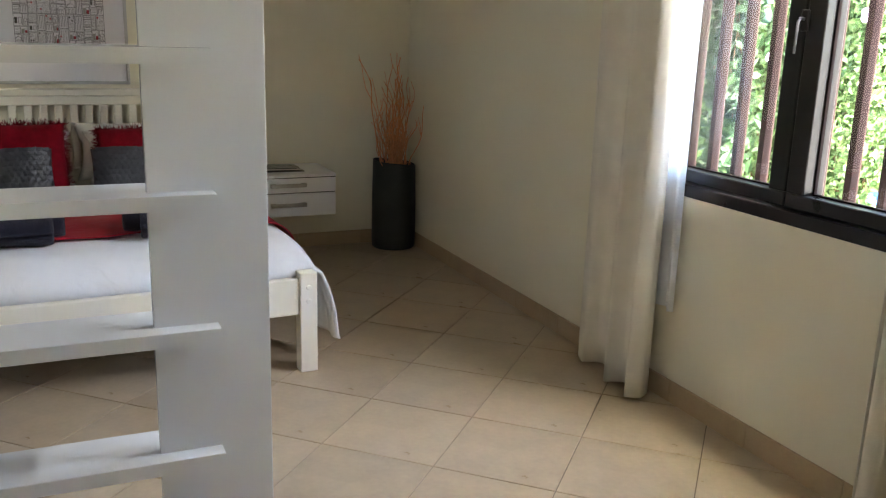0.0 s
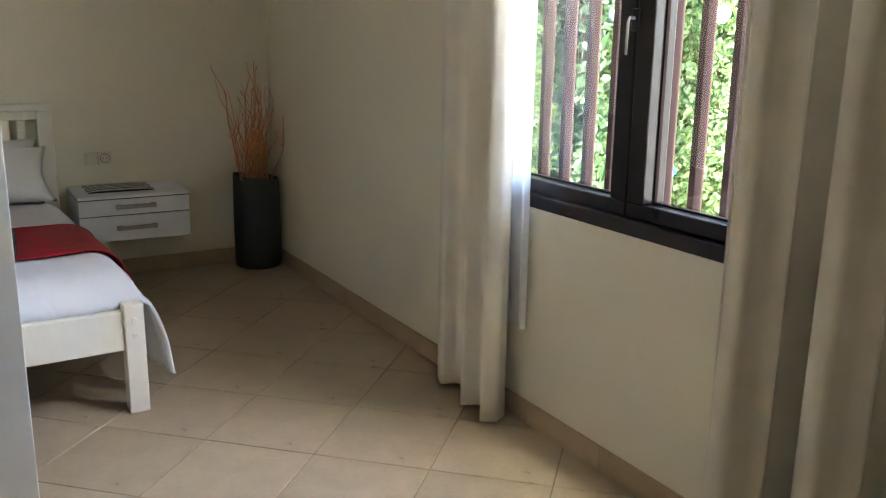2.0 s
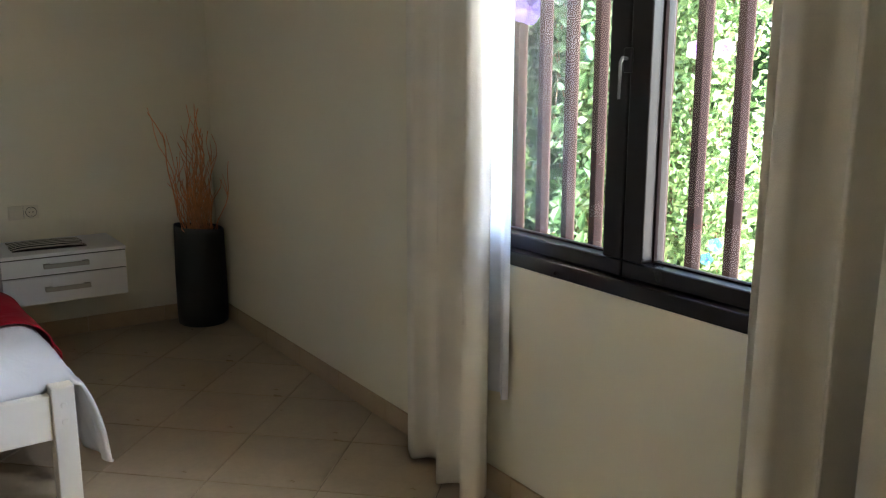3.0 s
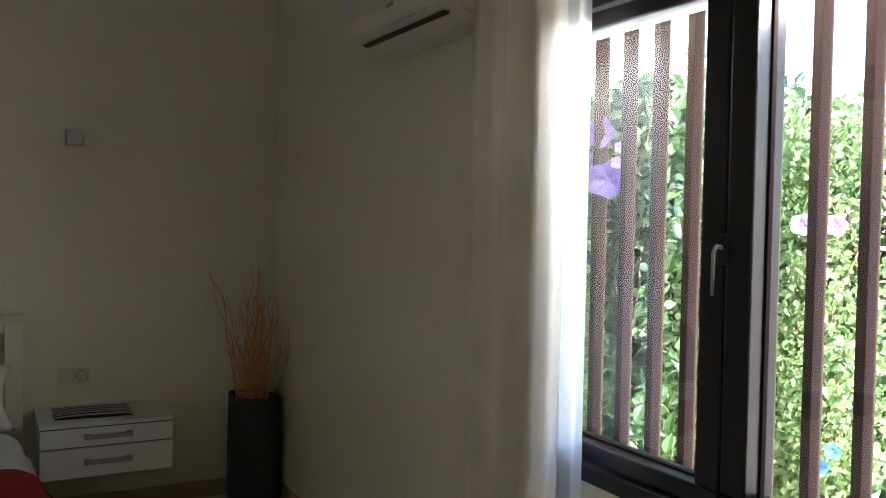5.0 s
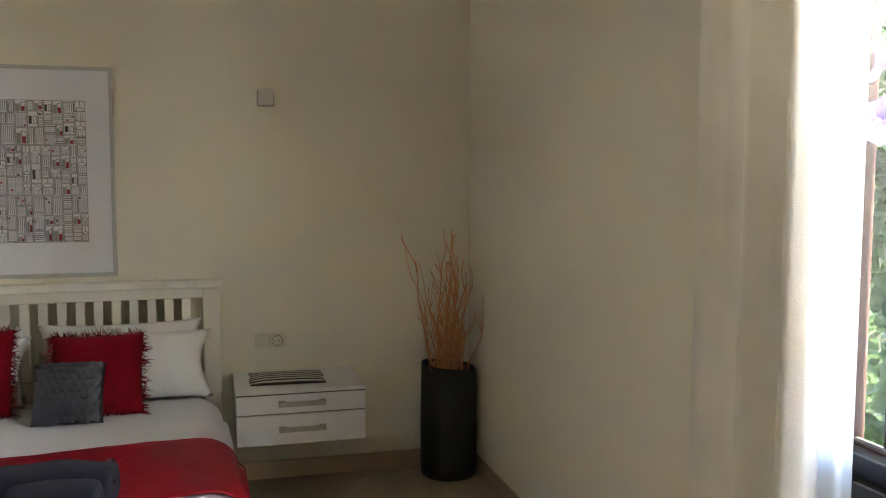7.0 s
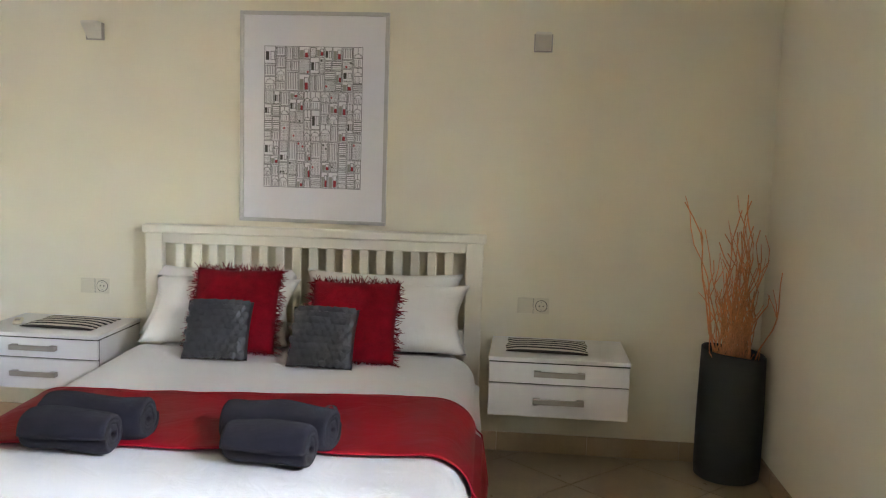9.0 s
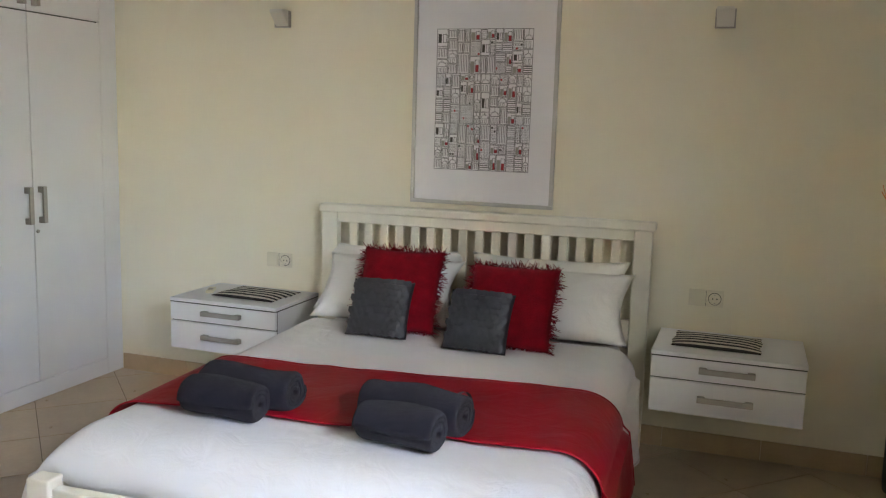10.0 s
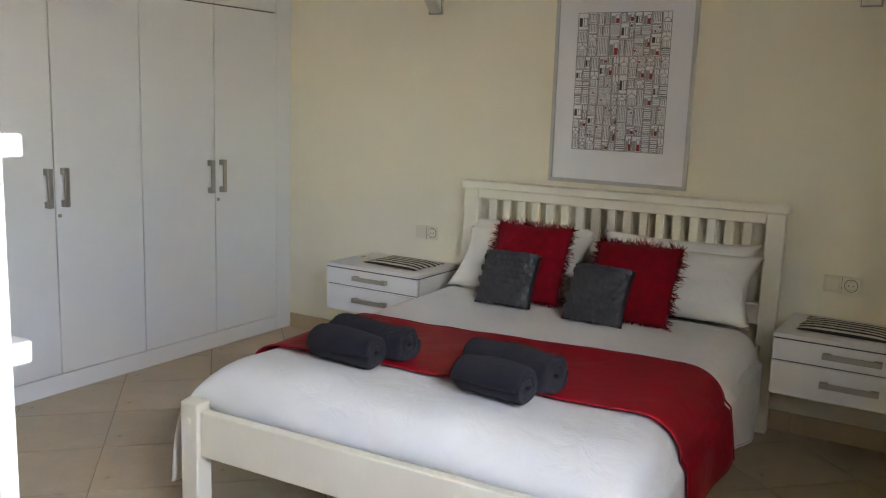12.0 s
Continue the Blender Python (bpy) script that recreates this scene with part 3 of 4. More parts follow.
def grey_cushion(m, seed):
    root = thing("cushion", m, "small charcoal satin cushion covered in overlapping petals", "cushion", "charcoal cushions")
    w = 0.285
    part("cover", pillow_mesh(w, w * 0.92, 0.11, 0.05, 22, seed), GREYSATIN, root, smooth=True)
    rnd = random.Random(int(seed * 10))
    bm = bmesh.new()
    n = 9
    for j in range(n):
        for i in range(n):
            u = (i + 0.5 + 0.5 * (j % 2) - 0.25) / n * 2 - 1
            v = (j + 0.5) / n * 2 - 1
            if abs(u) > 0.93:
                continue
            k = max(0.0, (1 - abs(u) ** 2.6) * (1 - abs(v) ** 2.6))
            c = Vector((u * w / 2 * 0.96, w * 0.46 + v * w * 0.46 * 0.96, 0.055 * k ** 0.55 + 0.003))
            sz = 0.021
            rot = Matrix.Rotation(rnd.uniform(-0.25, 0.25), 3, "Z") @ Matrix.Rotation(radians(rnd.uniform(12, 40)), 3, "X") @ Matrix.Rotation(0.25 * u, 3, "Y")
            pts = [(-0.8, 0.9, 0), (0.8, 0.9, 0), (0.95, 0.0, 0.12), (0.0, -1.1, 0.28), (-0.95, 0.0, 0.12)]
            vv = [bm.verts.new(c + rot @ (Vector(p) * sz)) for p in pts]
            mid = bm.verts.new(c + rot @ (Vector((0, 0.1, 0.25)) * sz))
            for a in range(5):
                bm.faces.new((vv[a], vv[(a + 1) % 5], mid))
    part("petals", bm, GREYSATIN, root, "overlapping satin petals")


def towel(m, ln, r, turns, label, trim=False):
    root = thing("towel", m, label, "towel", "rolled towels on the bed")
    bm = bmesh.new()
    n = int(turns * 22)
    pitch = (r - 0.012) / turns
    th = pitch * 0.95

    def ring(x, shrink):
        pts = []
        for k in range(n + 1):
            a = 6.2832 * turns * k / n
            rad = 0.012 + pitch * turns * k / n
            for off in (0.0, th):
                q = max(rad + off - th * 0.5, 0.004) * shrink
                w = 1 + 0.17 * noise.noise(Vector((math.cos(a) * 1.1, math.sin(a) * 1.1, x * 7 + r * 300 + ln * 50))) + 0.02 * noise.noise(Vector((math.cos(a) * 5, math.sin(a) * 5, x * 40)))
                z = q * w * math.sin(a) * 0.90
                pts.append((x + (0.006 * noise.noise(Vector((k * 0.13, off * 50, x)))), q * w * math.cos(a) * 1.03, max(z, -r * 0.80)))
        return [bm.verts.new(p) for p in pts]

    xs = [(-ln / 2, 0.85), (-ln / 2 + 0.005, 0.925), (-ln / 2 + 0.015, 0.98)] + [(-ln / 2 + 0.015 + (ln - 0.03) * i / 14, 1.0) for i in range(1, 14)] + [(ln / 2 - 0.015, 0.98), (ln / 2 - 0.005, 0.925), (ln / 2, 0.85)]
    rings = [ring(x, s) for x, s in xs]
    for r0, r1 in zip(rings, rings[1:]):
        for k in range(n):
            bm.faces.new((r0[2 * k], r0[2 * k + 2], r1[2 * k + 2], r1[2 * k]))
            bm.faces.new((r0[2 * k + 1], r1[2 * k + 1], r1[2 * k + 3], r0[2 * k + 3]))
        bm.faces.new((r0[2 * n], r0[2 * n + 1], r1[2 * n + 1], r1[2 * n]))
        bm.faces.new((r0[0], r1[0], r1[1], r0[1]))
    for rg in (rings[0], rings[-1]):
        for k in range(n):
            bm.faces.new((rg[2 * k], rg[2 * k + 1], rg[2 * k + 3], rg[2 * k + 2]))
    part("cloth", bm, TOWEL, root, smooth=True)
    if trim:
        tb = bmesh.new()
        pts = [Vector((ln / 2 - 0.022, (r + 0.001) * 1.03 * math.cos(a), (r + 0.001) * 0.9 * math.sin(a))) for a in [i * 0.13 - 1.0 for i in range(22)]]
        for p, q in zip(pts, pts[1:]):
            v = [tb.verts.new(p + Vector((dx, 0, 0))) for dx in (0, 0.012)] + [tb.verts.new(q + Vector((dx, 0, 0))) for dx in (0.012, 0)]
            tb.faces.new(v)
        bmesh.ops.remove_doubles(tb, verts=tb.verts, dist=0.0005)
        part("trim", tb, TOWELTRIM, root, "paler woven edge band")


ZB = 0.576
WP = "plump white cotton pillow leaning on the slatted headboard"
pillow(pose(0.145, 5.575, ZB, 56, 0, 2), 0.74, 0.375, 0.19, 1.0, WP)
pillow(pose(0.935, 5.585, ZB, 58, 0, 3), 0.76, 0.375, 0.18, 2.0, WP)
pillow(pose(0.195, 5.41, ZB, 48, 0, 2), 0.70, 0.375, 0.19, 3.0, WP)
pillow(pose(0.985, 5.43, ZB, 48, 0, 3), 0.74, 0.375, 0.19, 4.0, WP)
red_cushion(pose(0.32, 5.285, ZB, 64, 0, 3), 1.0)
red_cushion(pose(0.865, 5.205, ZB, 55, 0, 2), 2.0)
grey_cushion(pose(0.298, 5.15, ZB, 62, 0, 4), 1.0)
grey_cushion(pose(0.763, 5.10, ZB, 62, 0, -2), 2.0)
TL = "charcoal terry towel rolled up on the red runner"
towel(pose(0.30, 4.135, ZB + 0.068, 0, 0, 0), 0.33, 0.075, 4, "large " + TL)
towel(pose(0.29, 3.995, ZB + 0.062, 0, 0, 1), 0.26, 0.069, 3.5, "small " + TL)
towel(pose(0.875, 4.15, ZB + 0.070, 0, 0, -8), 0.34, 0.078, 4, "large " + TL, True)
towel(pose(0.89, 3.99, ZB + 0.062, 0, 0, -5), 0.25, 0.069, 3.5, "small " + TL)


# ---- bedside drawers ----
def bedside(m, label):
    """Local: x across (0..0.62), y 0 at the front, wall at y = 0.45."""
    root = thing("nightstand", m, label, "nightstand", "floating nightstands")
    w, d, h = 0.622, 0.4495, 0.268
    part("body", boxes((0.0, w, 0.019, d, 0.0, h - 0.0238), bev=0.0015, seg=1), WHITE, root)
    part("top", boxes((-0.002, w + 0.002, -0.002, d, h - 0.018, h), bev=0.002), WHITE, root)
    # shade under the top and behind the drawer gap, put in as dark strips
    part("gap_shade_strip", boxes((0.0003, w - 0.0003, 0.0006, d - 0.002, h - 0.0236, h - 0.0182), (0.0003, w - 0.0003, 0.0164, 0.0188, 0.004, h - 0.0238), bev=0), GAP_SHADE, root, "dark strips painting the shade under the top and between drawers")
    for z0, z1 in ((0.002, 0.146), (0.153, h - 0.0240)):
        dr = part("drawer", boxes((0.001, w - 0.001, 0.0, 0.016, z0, z1), bev=0.0018, seg=2), WHITE, root)
        zc = (z0 + z1) / 2 + 0.004
        part("handle", boxes((0.20, 0.425, -0.032, -0.022, zc - 0.012, zc + 0.012), (0.20, 0.232, -0.022, -0.0004, zc - 0.012, zc + 0.012), (0.393, 0.425, -0.022, -0.0004, zc - 0.012, zc + 0.012), bev=0.002), STEEL, dr, "brushed grey metal bar handle")
    return root


def striped_mat(m, label):
    root = thing("striped_mat", m, label, "mat", "striped mats on the nightstands")
    w, d, n = 0.37, 0.29, 13
    for k in range(n):
        y0, y1 = d * k / n, d * (k + 1) / n

        def fn(u, v, y0=y0, y1=y1):
            x, y = (u - 0.5) * w, y0 + (y1 - y0) * v - d / 2
            puff = (1 - abs(2 * x / w) ** 4) * (1 - abs(2 * y / d) ** 4)
            return (x + 0.004 * math.sin(y * 40), y, 0.003 + 0.014 * puff)

        bm = grid_sheet(fn, 16, 2)
        bmesh.ops.solidify(bm, geom=bm.faces[:], thickness=-0.0029)
        part("stripe", bm, MATDARK if k % 2 == 0 else MATLIGHT, root, smooth=True)


bedside(pose(1.456, 5.45, 0.315), "white floating nightstand with two drawers, fixed to the wall")
bedside(pose(-0.992, 5.45, 0.312), "white floating nightstand with two drawers, nearer the wardrobe")
striped_mat(pose(1.715, 5.69, 0.5835, 0, 0, -2), "black and cream striped cloth mat lying on the nightstand")
striped_mat(pose(-0.632, 5.70, 0.5805, 0, 0, -3), "black and cream striped cloth mat lying on the nightstand")
remote = thing("remote_control", pose(-0.887, 5.66, 0.5803, 0, 0, 25), "small white remote control lying on the nightstand", "remote")
part("case", boxes((-0.02, 0.02, -0.055, 0.055, 0, 0.016), bev=0.005, seg=3), PLASTIC, remote)
part("keypad", boxes((-0.012, 0.012, -0.03, 0.01, 0.0162, 0.018), bev=0.0005, seg=1), STEEL, remote)


# ---- sockets and wall lamps ----
def socket_plate(m):
    root = thing("wall_socket", m, "cream double wall plate with a switch and a socket", "socket", "wall sockets")
    part("plate", boxes((-0.078, 0.078, -0.010, -0.0003, -0.039, 0.039), bev=0.004, seg=3), PLASTIC, root)
    part("rocker", boxes((-0.069, -0.009, -0.0145, -0.0102, -0.030, 0.030), bev=0.003, seg=2), PLASTIC, root)
    prof = [(0.0265, 0.0), (0.0265, 0.004), (0.0225, 0.004), (0.0205, 0.0012)]
    ring = lathe(prof, 32)
    bmesh.ops.transform(ring, matrix=Matrix.Translation((0.039, -0.0104, 0)) @ Matrix.Rotation(radians(90), 4, "X"), verts=ring.verts)
    part("socket_ring", ring, PLASTIC, root, smooth=False)
    # ring, seam and holes are raised dark pieces that paint recess shade
    gap = lathe([(0.0292, 0.0), (0.0292, 0.0014), (0.0267, 0.0014), (0.0267, 0.0)], 32)
    bmesh.ops.transform(gap, matrix=Matrix.Translation((0.039, -0.0101, 0)) @ Matrix.Rotation(radians(90), 4, "X"), verts=gap.verts)
    part("ring_shade", gap, GAP_SHADE, root, "dark ring painting the shaded gap round the socket's face")
    part("seam", boxes((-0.0007, 0.0007, -0.0112, -0.0099, -0.037, 0.037), bev=0), GAP_SHADE, root, "dark seam between switch and socket")
    for dx in (-0.0095, 0.0095):
        hl = bmesh.new()
        tube(hl, [Vector((0.039 + dx, -0.0113, 0)), Vector((0.039 + dx, -0.0122, 0))], [0.0034, 0.0034], 10)
        part("hole", hl, GAP_SHADE, root, "dark round hole")
    for z in (-0.0192, 0.0192):
        part("earth_clip", boxes((0.036, 0.042, -0.0135, -0.0102, z - 0.0022, z + 0.0022), bev=0.0006, seg=1), STEEL, root)


socket_plate(pose(1.647, YN, 0.743))
socket_plate(pose(-0.605, YN, 0.743))


def wall_lamp(m):
    root = thing("wall_lamp", m, "small square wall lamp, pale front, grey metal sides, switched off", "wall lamp", "wall lamps")
    part("bracket", boxes((-0.044, -0.038, -0.022, -0.0004, -0.044, 0.040), (0.038, 0.044, -0.022, -0.0004, -0.044, 0.040), (-0.0379, 0.0379, -0.022, -0.0004, -0.044, -0.038), bev=0.001, seg=1), STEEL, root, "grey metal bracket")
    prof = [(-0.003, -0.037), (-0.020, -0.037), (-0.088, 0.030), (-0.088, 0.042), (-0.003, 0.044)]
    bm = bmesh.new()
    e0 = [bm.verts.new((-0.0375, y, z)) for y, z in prof]
    e1 = [bm.verts.new((0.0375, y, z)) for y, z in prof]
    bm.faces.new(e0)
    bm.faces.new(e1[::-1])
    for i in range(5):
        j = (i + 1) % 5
        bm.faces.new((e0[i], e1[i], e1[j], e0[j]))
    bmesh.ops.bevel(bm, geom=bm.edges[:], offset=0.003, segments=2, affect="EDGES")
    part("shade", bm, FROST, root, "pale wedge-shaped frosted shade")


wall_lamp(pose(1.643, YN, 2.012))
wall_lamp(pose(-0.585, YN, 2.030))

# ---- picture ----
pic = thing("framed_picture", pose(0.5325, YN, 1.110), "framed city line drawing in black, grey and red above the headboard", "picture")
PW, PH = 0.3695, 1.030
part("frame", boxes((-PW, PW, -0.024, -0.0005, 0, 0.018), (-PW, PW, -0.024, -0.0005, PH - 0.018, PH), (-PW, -PW + 0.018, -0.024, -0.0005, 0.0182, PH - 0.0182), (PW - 0.018, PW, -0.024, -0.0005, 0.0182, PH - 0.0182), bev=0.002), SILVER, pic, "slim silver frame")
sheet = part("mount", boxes((-PW + 0.0185, PW - 0.0185, -0.012, -0.001, 0.0185, PH - 0.0185), bev=0), PAPER, pic, "white paper mount")
AX0, AX1, AZ0, AZ1 = -0.250, 0.242, 0.173, 0.866
rnd = random.Random(11)
lines, greys, reds = [], [], []


def ink(store, x0, x1, z0, z1):
    x0, x1 = max(x0, AX0), min(x1, AX1)
    z0, z1 = max(z0, AZ0), min(z1, AZ1)
    if x1 - x0 > 0.0004 and z1 - z0 > 0.0004:
        store.append((x0, x1, -0.0132, -0.0121, z0, z1))


def outline(x0, x1, z0, z1, t=0.0021):
    ink(lines, x0, x1, z0, z0 + t)
    ink(lines, x0, x1, z1 - t, z1)
    ink(lines, x0, x0 + t, z0, z1)
    ink(lines, x1 - t, x1, z0, z1)


arcs = []


def building(x0, x1, z0, z1):
    ww, h = x1 - x0, z1 - z0
    kind = rnd.choice((0, 0, 1, 1, 2, 2, 3, 3, 4, 4, 5))
    outline(x0, x1, z0, z1)
    if kind == 0:
        nx, nz = max(2, round(ww / 0.0145)), max(2, round(h / 0.018))
        for i in range(nx):
            for j in range(nz):
                a, b = x0 + 0.004 + (ww - 0.006) * i / nx, z0 + 0.004 + (h - 0.006) * j / nz
                st = rnd.random()
                if st < 0.08:
                    ink(reds if st < 0.03 else lines, a, a + 0.009, b, b + 0.011)
                else:
                    outline(a, a + 0.0085, b, b + 0.0115, 0.0012)
    elif kind == 1:
        k = x0 + 0.005
        while k < x1 - 0.004:
            ink(lines, k, k + 0.0022, z0 + 0.008, z1 - 0.010)
            k += 0.0085
        ink(lines, x0, x1, z1 - 0.009, z1 - 0.007)
    elif kind == 2:
        k = z0 + 0.005
        while k < z1 - 0.005:
            ink(lines, x0 + 0.003, x1 - 0.003, k, k + rnd.choice((0.0018, 0.0035)))
            k += 0.0095
    elif kind == 3:
        ink(greys, x0 + 0.004, x0 + ww * 0.45, z0 + 0.004, z0 + h * 0.7)
        outline(x0 + ww * 0.5, x0 + ww * 0.9, z0 + 0.006, z0 + h * 0.8)
        ink(reds, x0 + ww * 0.56, x0 + ww * 0.84, z0 + 0.008, z0 + h * 0.5)
    elif kind == 4:
        rad = min(ww * 0.42, h * 0.45)
        arcs.append((x0 + ww / 2, z0 + h * 0.48, rad))
        ink(lines, x0 + 0.003, x1 - 0.003, z0 + h * 0.45, z0 + h * 0.48)
        ink(lines, x0 + ww / 2 - 0.001, x0 + ww / 2 + 0.001, z0 + h * 0.48 + rad, z1)
        n = max(2, round(ww / 0.02))
        for i in range(n):
            outline(x0 + 0.005 + i * (ww - 0.008) / n, x0 + 0.005 + i * (ww - 0.008) / n + 0.010, z0 + 0.005, z0 + h * 0.38, 0.0016)
    else:
        ink(lines, x0 + ww * 0.12, x0 + ww * 0.42, z0 + h * 0.2, z0 + h * 0.7)
        outline(x0 + ww * 0.55, x0 + ww * 0.9, z0 + h * 0.2, z0 + h * 0.7)


def split(x0, x1, z0, z1):
    w, h = x1 - x0, z1 - z0
    if w > 0.10 or (w > 0.06 and h < w * 1.2):
        c = x0 + w * rnd.uniform(0.35, 0.65)
        split(x0, c, z0, z1)
        split(c, x1, z0, z1)
    elif h > 0.10:
        c = z0 + h * rnd.uniform(0.35, 0.65)
        split(x0, x1, z0, c)
        split(x0, x1, c, z1)
    else:
        building(x0 + 0.001, x1 - 0.001, z0 + 0.001, z1 - 0.001)


zc = AZ0
for hh in (0.23, 0.245, 0.217):
    split(AX0, AX1, zc, zc + hh)
    zc += hh
line_drawing = part("line_drawing", boxes(*lines, bev=0), INK, sheet, "fine black drawn lines")
grey_wash = part("grey_wash", boxes(*greys, bev=0), GREYINK, sheet, "grey drawn walls")
red_wash = part("red_wash", boxes(*reds, bev=0), REDINK, sheet, "red drawn doors and windows")
ab = bmesh.new()
for cx, cz, r in arcs:
    r = min(r, AZ1 - cz - 0.002)
    for rr in (r, r * 0.86):
        pts = [Vector((cx + rr * math.cos(a), -0.0126, cz + rr * math.sin(a))) for a in [math.pi * i / 12 for i in range(13)]]
        tube(ab, pts, [0.0008] * 13, 3)
dome_drawing = part("dome_drawing", ab, INK, sheet, "drawn domes")

for o in (line_drawing, grey_wash, red_wash, dome_drawing):
    tagged(o, kind="stuff")

# ---- vase with twigs ----
vase = thing("floor_vase", pose(2.583, 5.735, 0), "tall black matte cylindrical floor vase holding orange twigs", "vase")
bm = lathe([(0.138, 0.0), (0.148, 0.008), (0.152, 0.06), (0.152, 0.30), (0.147, 0.56), (0.146, 0.596), (0.142, 0.600), (0.138, 0.596), (0.136, 0.50), (0.13, 0.12)], 48, lambda a: 0.017 * math.cos(a - 3.0) + 0.003 * math.sin(3 * a))
part("pot", bm, VASE, vase, smooth=True)
twigs = thing("dried_twigs", pose(2.583, 5.735, 0.13), "bundle of curly orange dyed twigs standing in the black vase", "dried branches")
rnd = random.Random(5)
for k in range(58):
    bm = bmesh.new()
    a = rnd.uniform(0, 6.283)
    r0 = rnd.uniform(0, 0.085)
    p = Vector((r0 * math.cos(a), r0 * math.sin(a), 0.004))
    top = rnd.uniform(0.62, 1.05) if k > 6 else rnd.uniform(1.05, 1.2)
    lean = Vector((rnd.uniform(-0.13, 0.09), rnd.uniform(-0.12, 0.06), 0))
    if k == 7:
        lean, top = Vector((0.14, -0.20, 0)), 0.86
    if k in (1, 3):
        lean = Vector((-0.24, -0.04, 0))
    n = 16
    f1, f2, ph = rnd.uniform(9, 16), rnd.uniform(20, 34), rnd.uniform(0, 6)
    pts = []
    for i in range(n + 1):
        t = i / n
        wig = 0.022 * t
        q = p + lean * t ** 1.4 + Vector((wig * math.sin(f1 * t + ph) + 0.010 * t * math.sin(f2 * t), wig * math.cos(f1 * t * 1.1 + ph), top * t))
        q.x, q.y = min(q.x, 0.155), min(q.y, 0.175)
        pts.append(q)
    r = rnd.uniform(0.0042, 0.0068)
    tube(bm, pts, [r * (1 - 0.62 * i / n) for i in range(n + 1)], 5)
    for _ in range(rnd.randrange(2, 4)):
        i = rnd.randrange(7, n - 2)
        d = Vector((rnd.uniform(-0.06, 0.05), rnd.uniform(-0.05, 0.04), rnd.uniform(0.06, 0.16)))
        tube(bm, [pts[i], pts[i] + d * 0.5 + Vector((0.006, 0.004, 0)), pts[i] + d], [r * 0.5, r * 0.4, r * 0.22], 4)
    part("twig", bm, TWIG, twigs, smooth=True)

# ---- outside ----
structure(part("ground", boxes((XO + 0.001, 400, -400, 400, -0.3, -0.05), (-400, XO, 6.16, 400, -0.3, -0.05), (-400, XO, -400, -1.46, -0.3, -0.05), (-400, -2.51, -1.459, 6.159, -0.3, -0.05), bev=0), SOIL), "pale paved ground outside the window", "ground")


def leaf_mass(count, place, size, seed, flat=0.5):
    """Many small folded leaves; place(rnd) gives a point and an outward way."""
    rd = random.Random(seed)
    verts, faces = [], []
    for _ in range(count):
        p, out = place(rd)
        s = rd.uniform(0.65, 1.25) * size
        n = (out * flat + Vector((rd.uniform(-1, 1), rd.uniform(-1, 1), rd.uniform(-0.6, 1.0)))).normalized()
        q = n.to_track_quat("Z", "Y") @ Euler((0, 0, rd.uniform(0, 6.28))).to_quaternion()
        b = len(verts)
        for v in ((0, -1.0, 0), (0.60, -0.35, 0.14), (0.50, 0.25, 0.12), (0, 1.1, -0.12), (-0.50, 0.25, 0.12), (-0.60, -0.35, 0.14), (0, 0, -0.02)):
            verts.append(p + q @ (Vector(v) * s))
        faces += [(b, b + 1, b + 6), (b + 1, b + 2, b + 6), (b + 2, b + 3, b + 6), (b + 3, b + 4, b + 6), (b + 4, b + 5, b + 6), (b + 5, b, b + 6)]
    me = bpy.data.meshes.new("leaves")
    me.from_pydata(verts, [], faces)
    return me


hedge = thing("ivy_hedge", pose(4.55, 0, -0.05), "dense sunlit green ivy hedge with small flowers beyond the window bars", "hedge")


def hedge_top(y):
    return 2.40 + 0.10 * math.sin(y * 2.3) + 0.09 * math.sin(y * 6.1 + 1) - 0.42 * max(0, min(1, (4.1 - y) / 0.9))


def hedge_place(rd):
    while True:
        y = rd.uniform(3.15, 8.5) if rd.random() < 0.8 else rd.uniform(3.1, 5.2)
        z = rd.uniform(0.05, 2.55)
        if z < hedge_top(y) + rd.gauss(0, 0.05) and y > 3.25 + 0.10 * math.sin(z * 5) + rd.gauss(0, 0.04):
            break
    bulge = 0.16 * noise.noise(Vector((y * 1.6, z * 1.6, 0)))
    return Vector((-0.12 + bulge + rd.uniform(-0.12, 0.30), y, z)), Vector((-1, 0, 0.3))


lv = new("leaves", leaf_mass(58000, hedge_place, 0.0225, 3))
lv.data.materials.append(LEAF)
lv.parent = hedge
tagged(lv, kind="stuff")


# back layer of darkened leaves, painting the shade deep inside the hedge
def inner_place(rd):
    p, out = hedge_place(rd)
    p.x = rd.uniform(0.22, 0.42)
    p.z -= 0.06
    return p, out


il = new("shade_leaves", leaf_mass(7000, inner_place, 0.06, 4, 1.6))
il.data.materials.append(SHADED_LEAF)
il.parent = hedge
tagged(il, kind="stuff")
rnd = random.Random(9)
sb = bmesh.new()
for k in range(60):
    y = rnd.uniform(3.3, 8.4)
    pts = [Vector((0.02 + rnd.uniform(-0.1, 0.1), y + 0.10 * math.sin(i + k) * i / 5, 0.001 + (hedge_top(y) - 0.25) * i / 6)) for i in range(7)]
    tube(sb, pts, [0.012 - 0.0013 * i for i in range(7)], 5)
part("stems", sb, STEM, hedge, "brown woody stems")


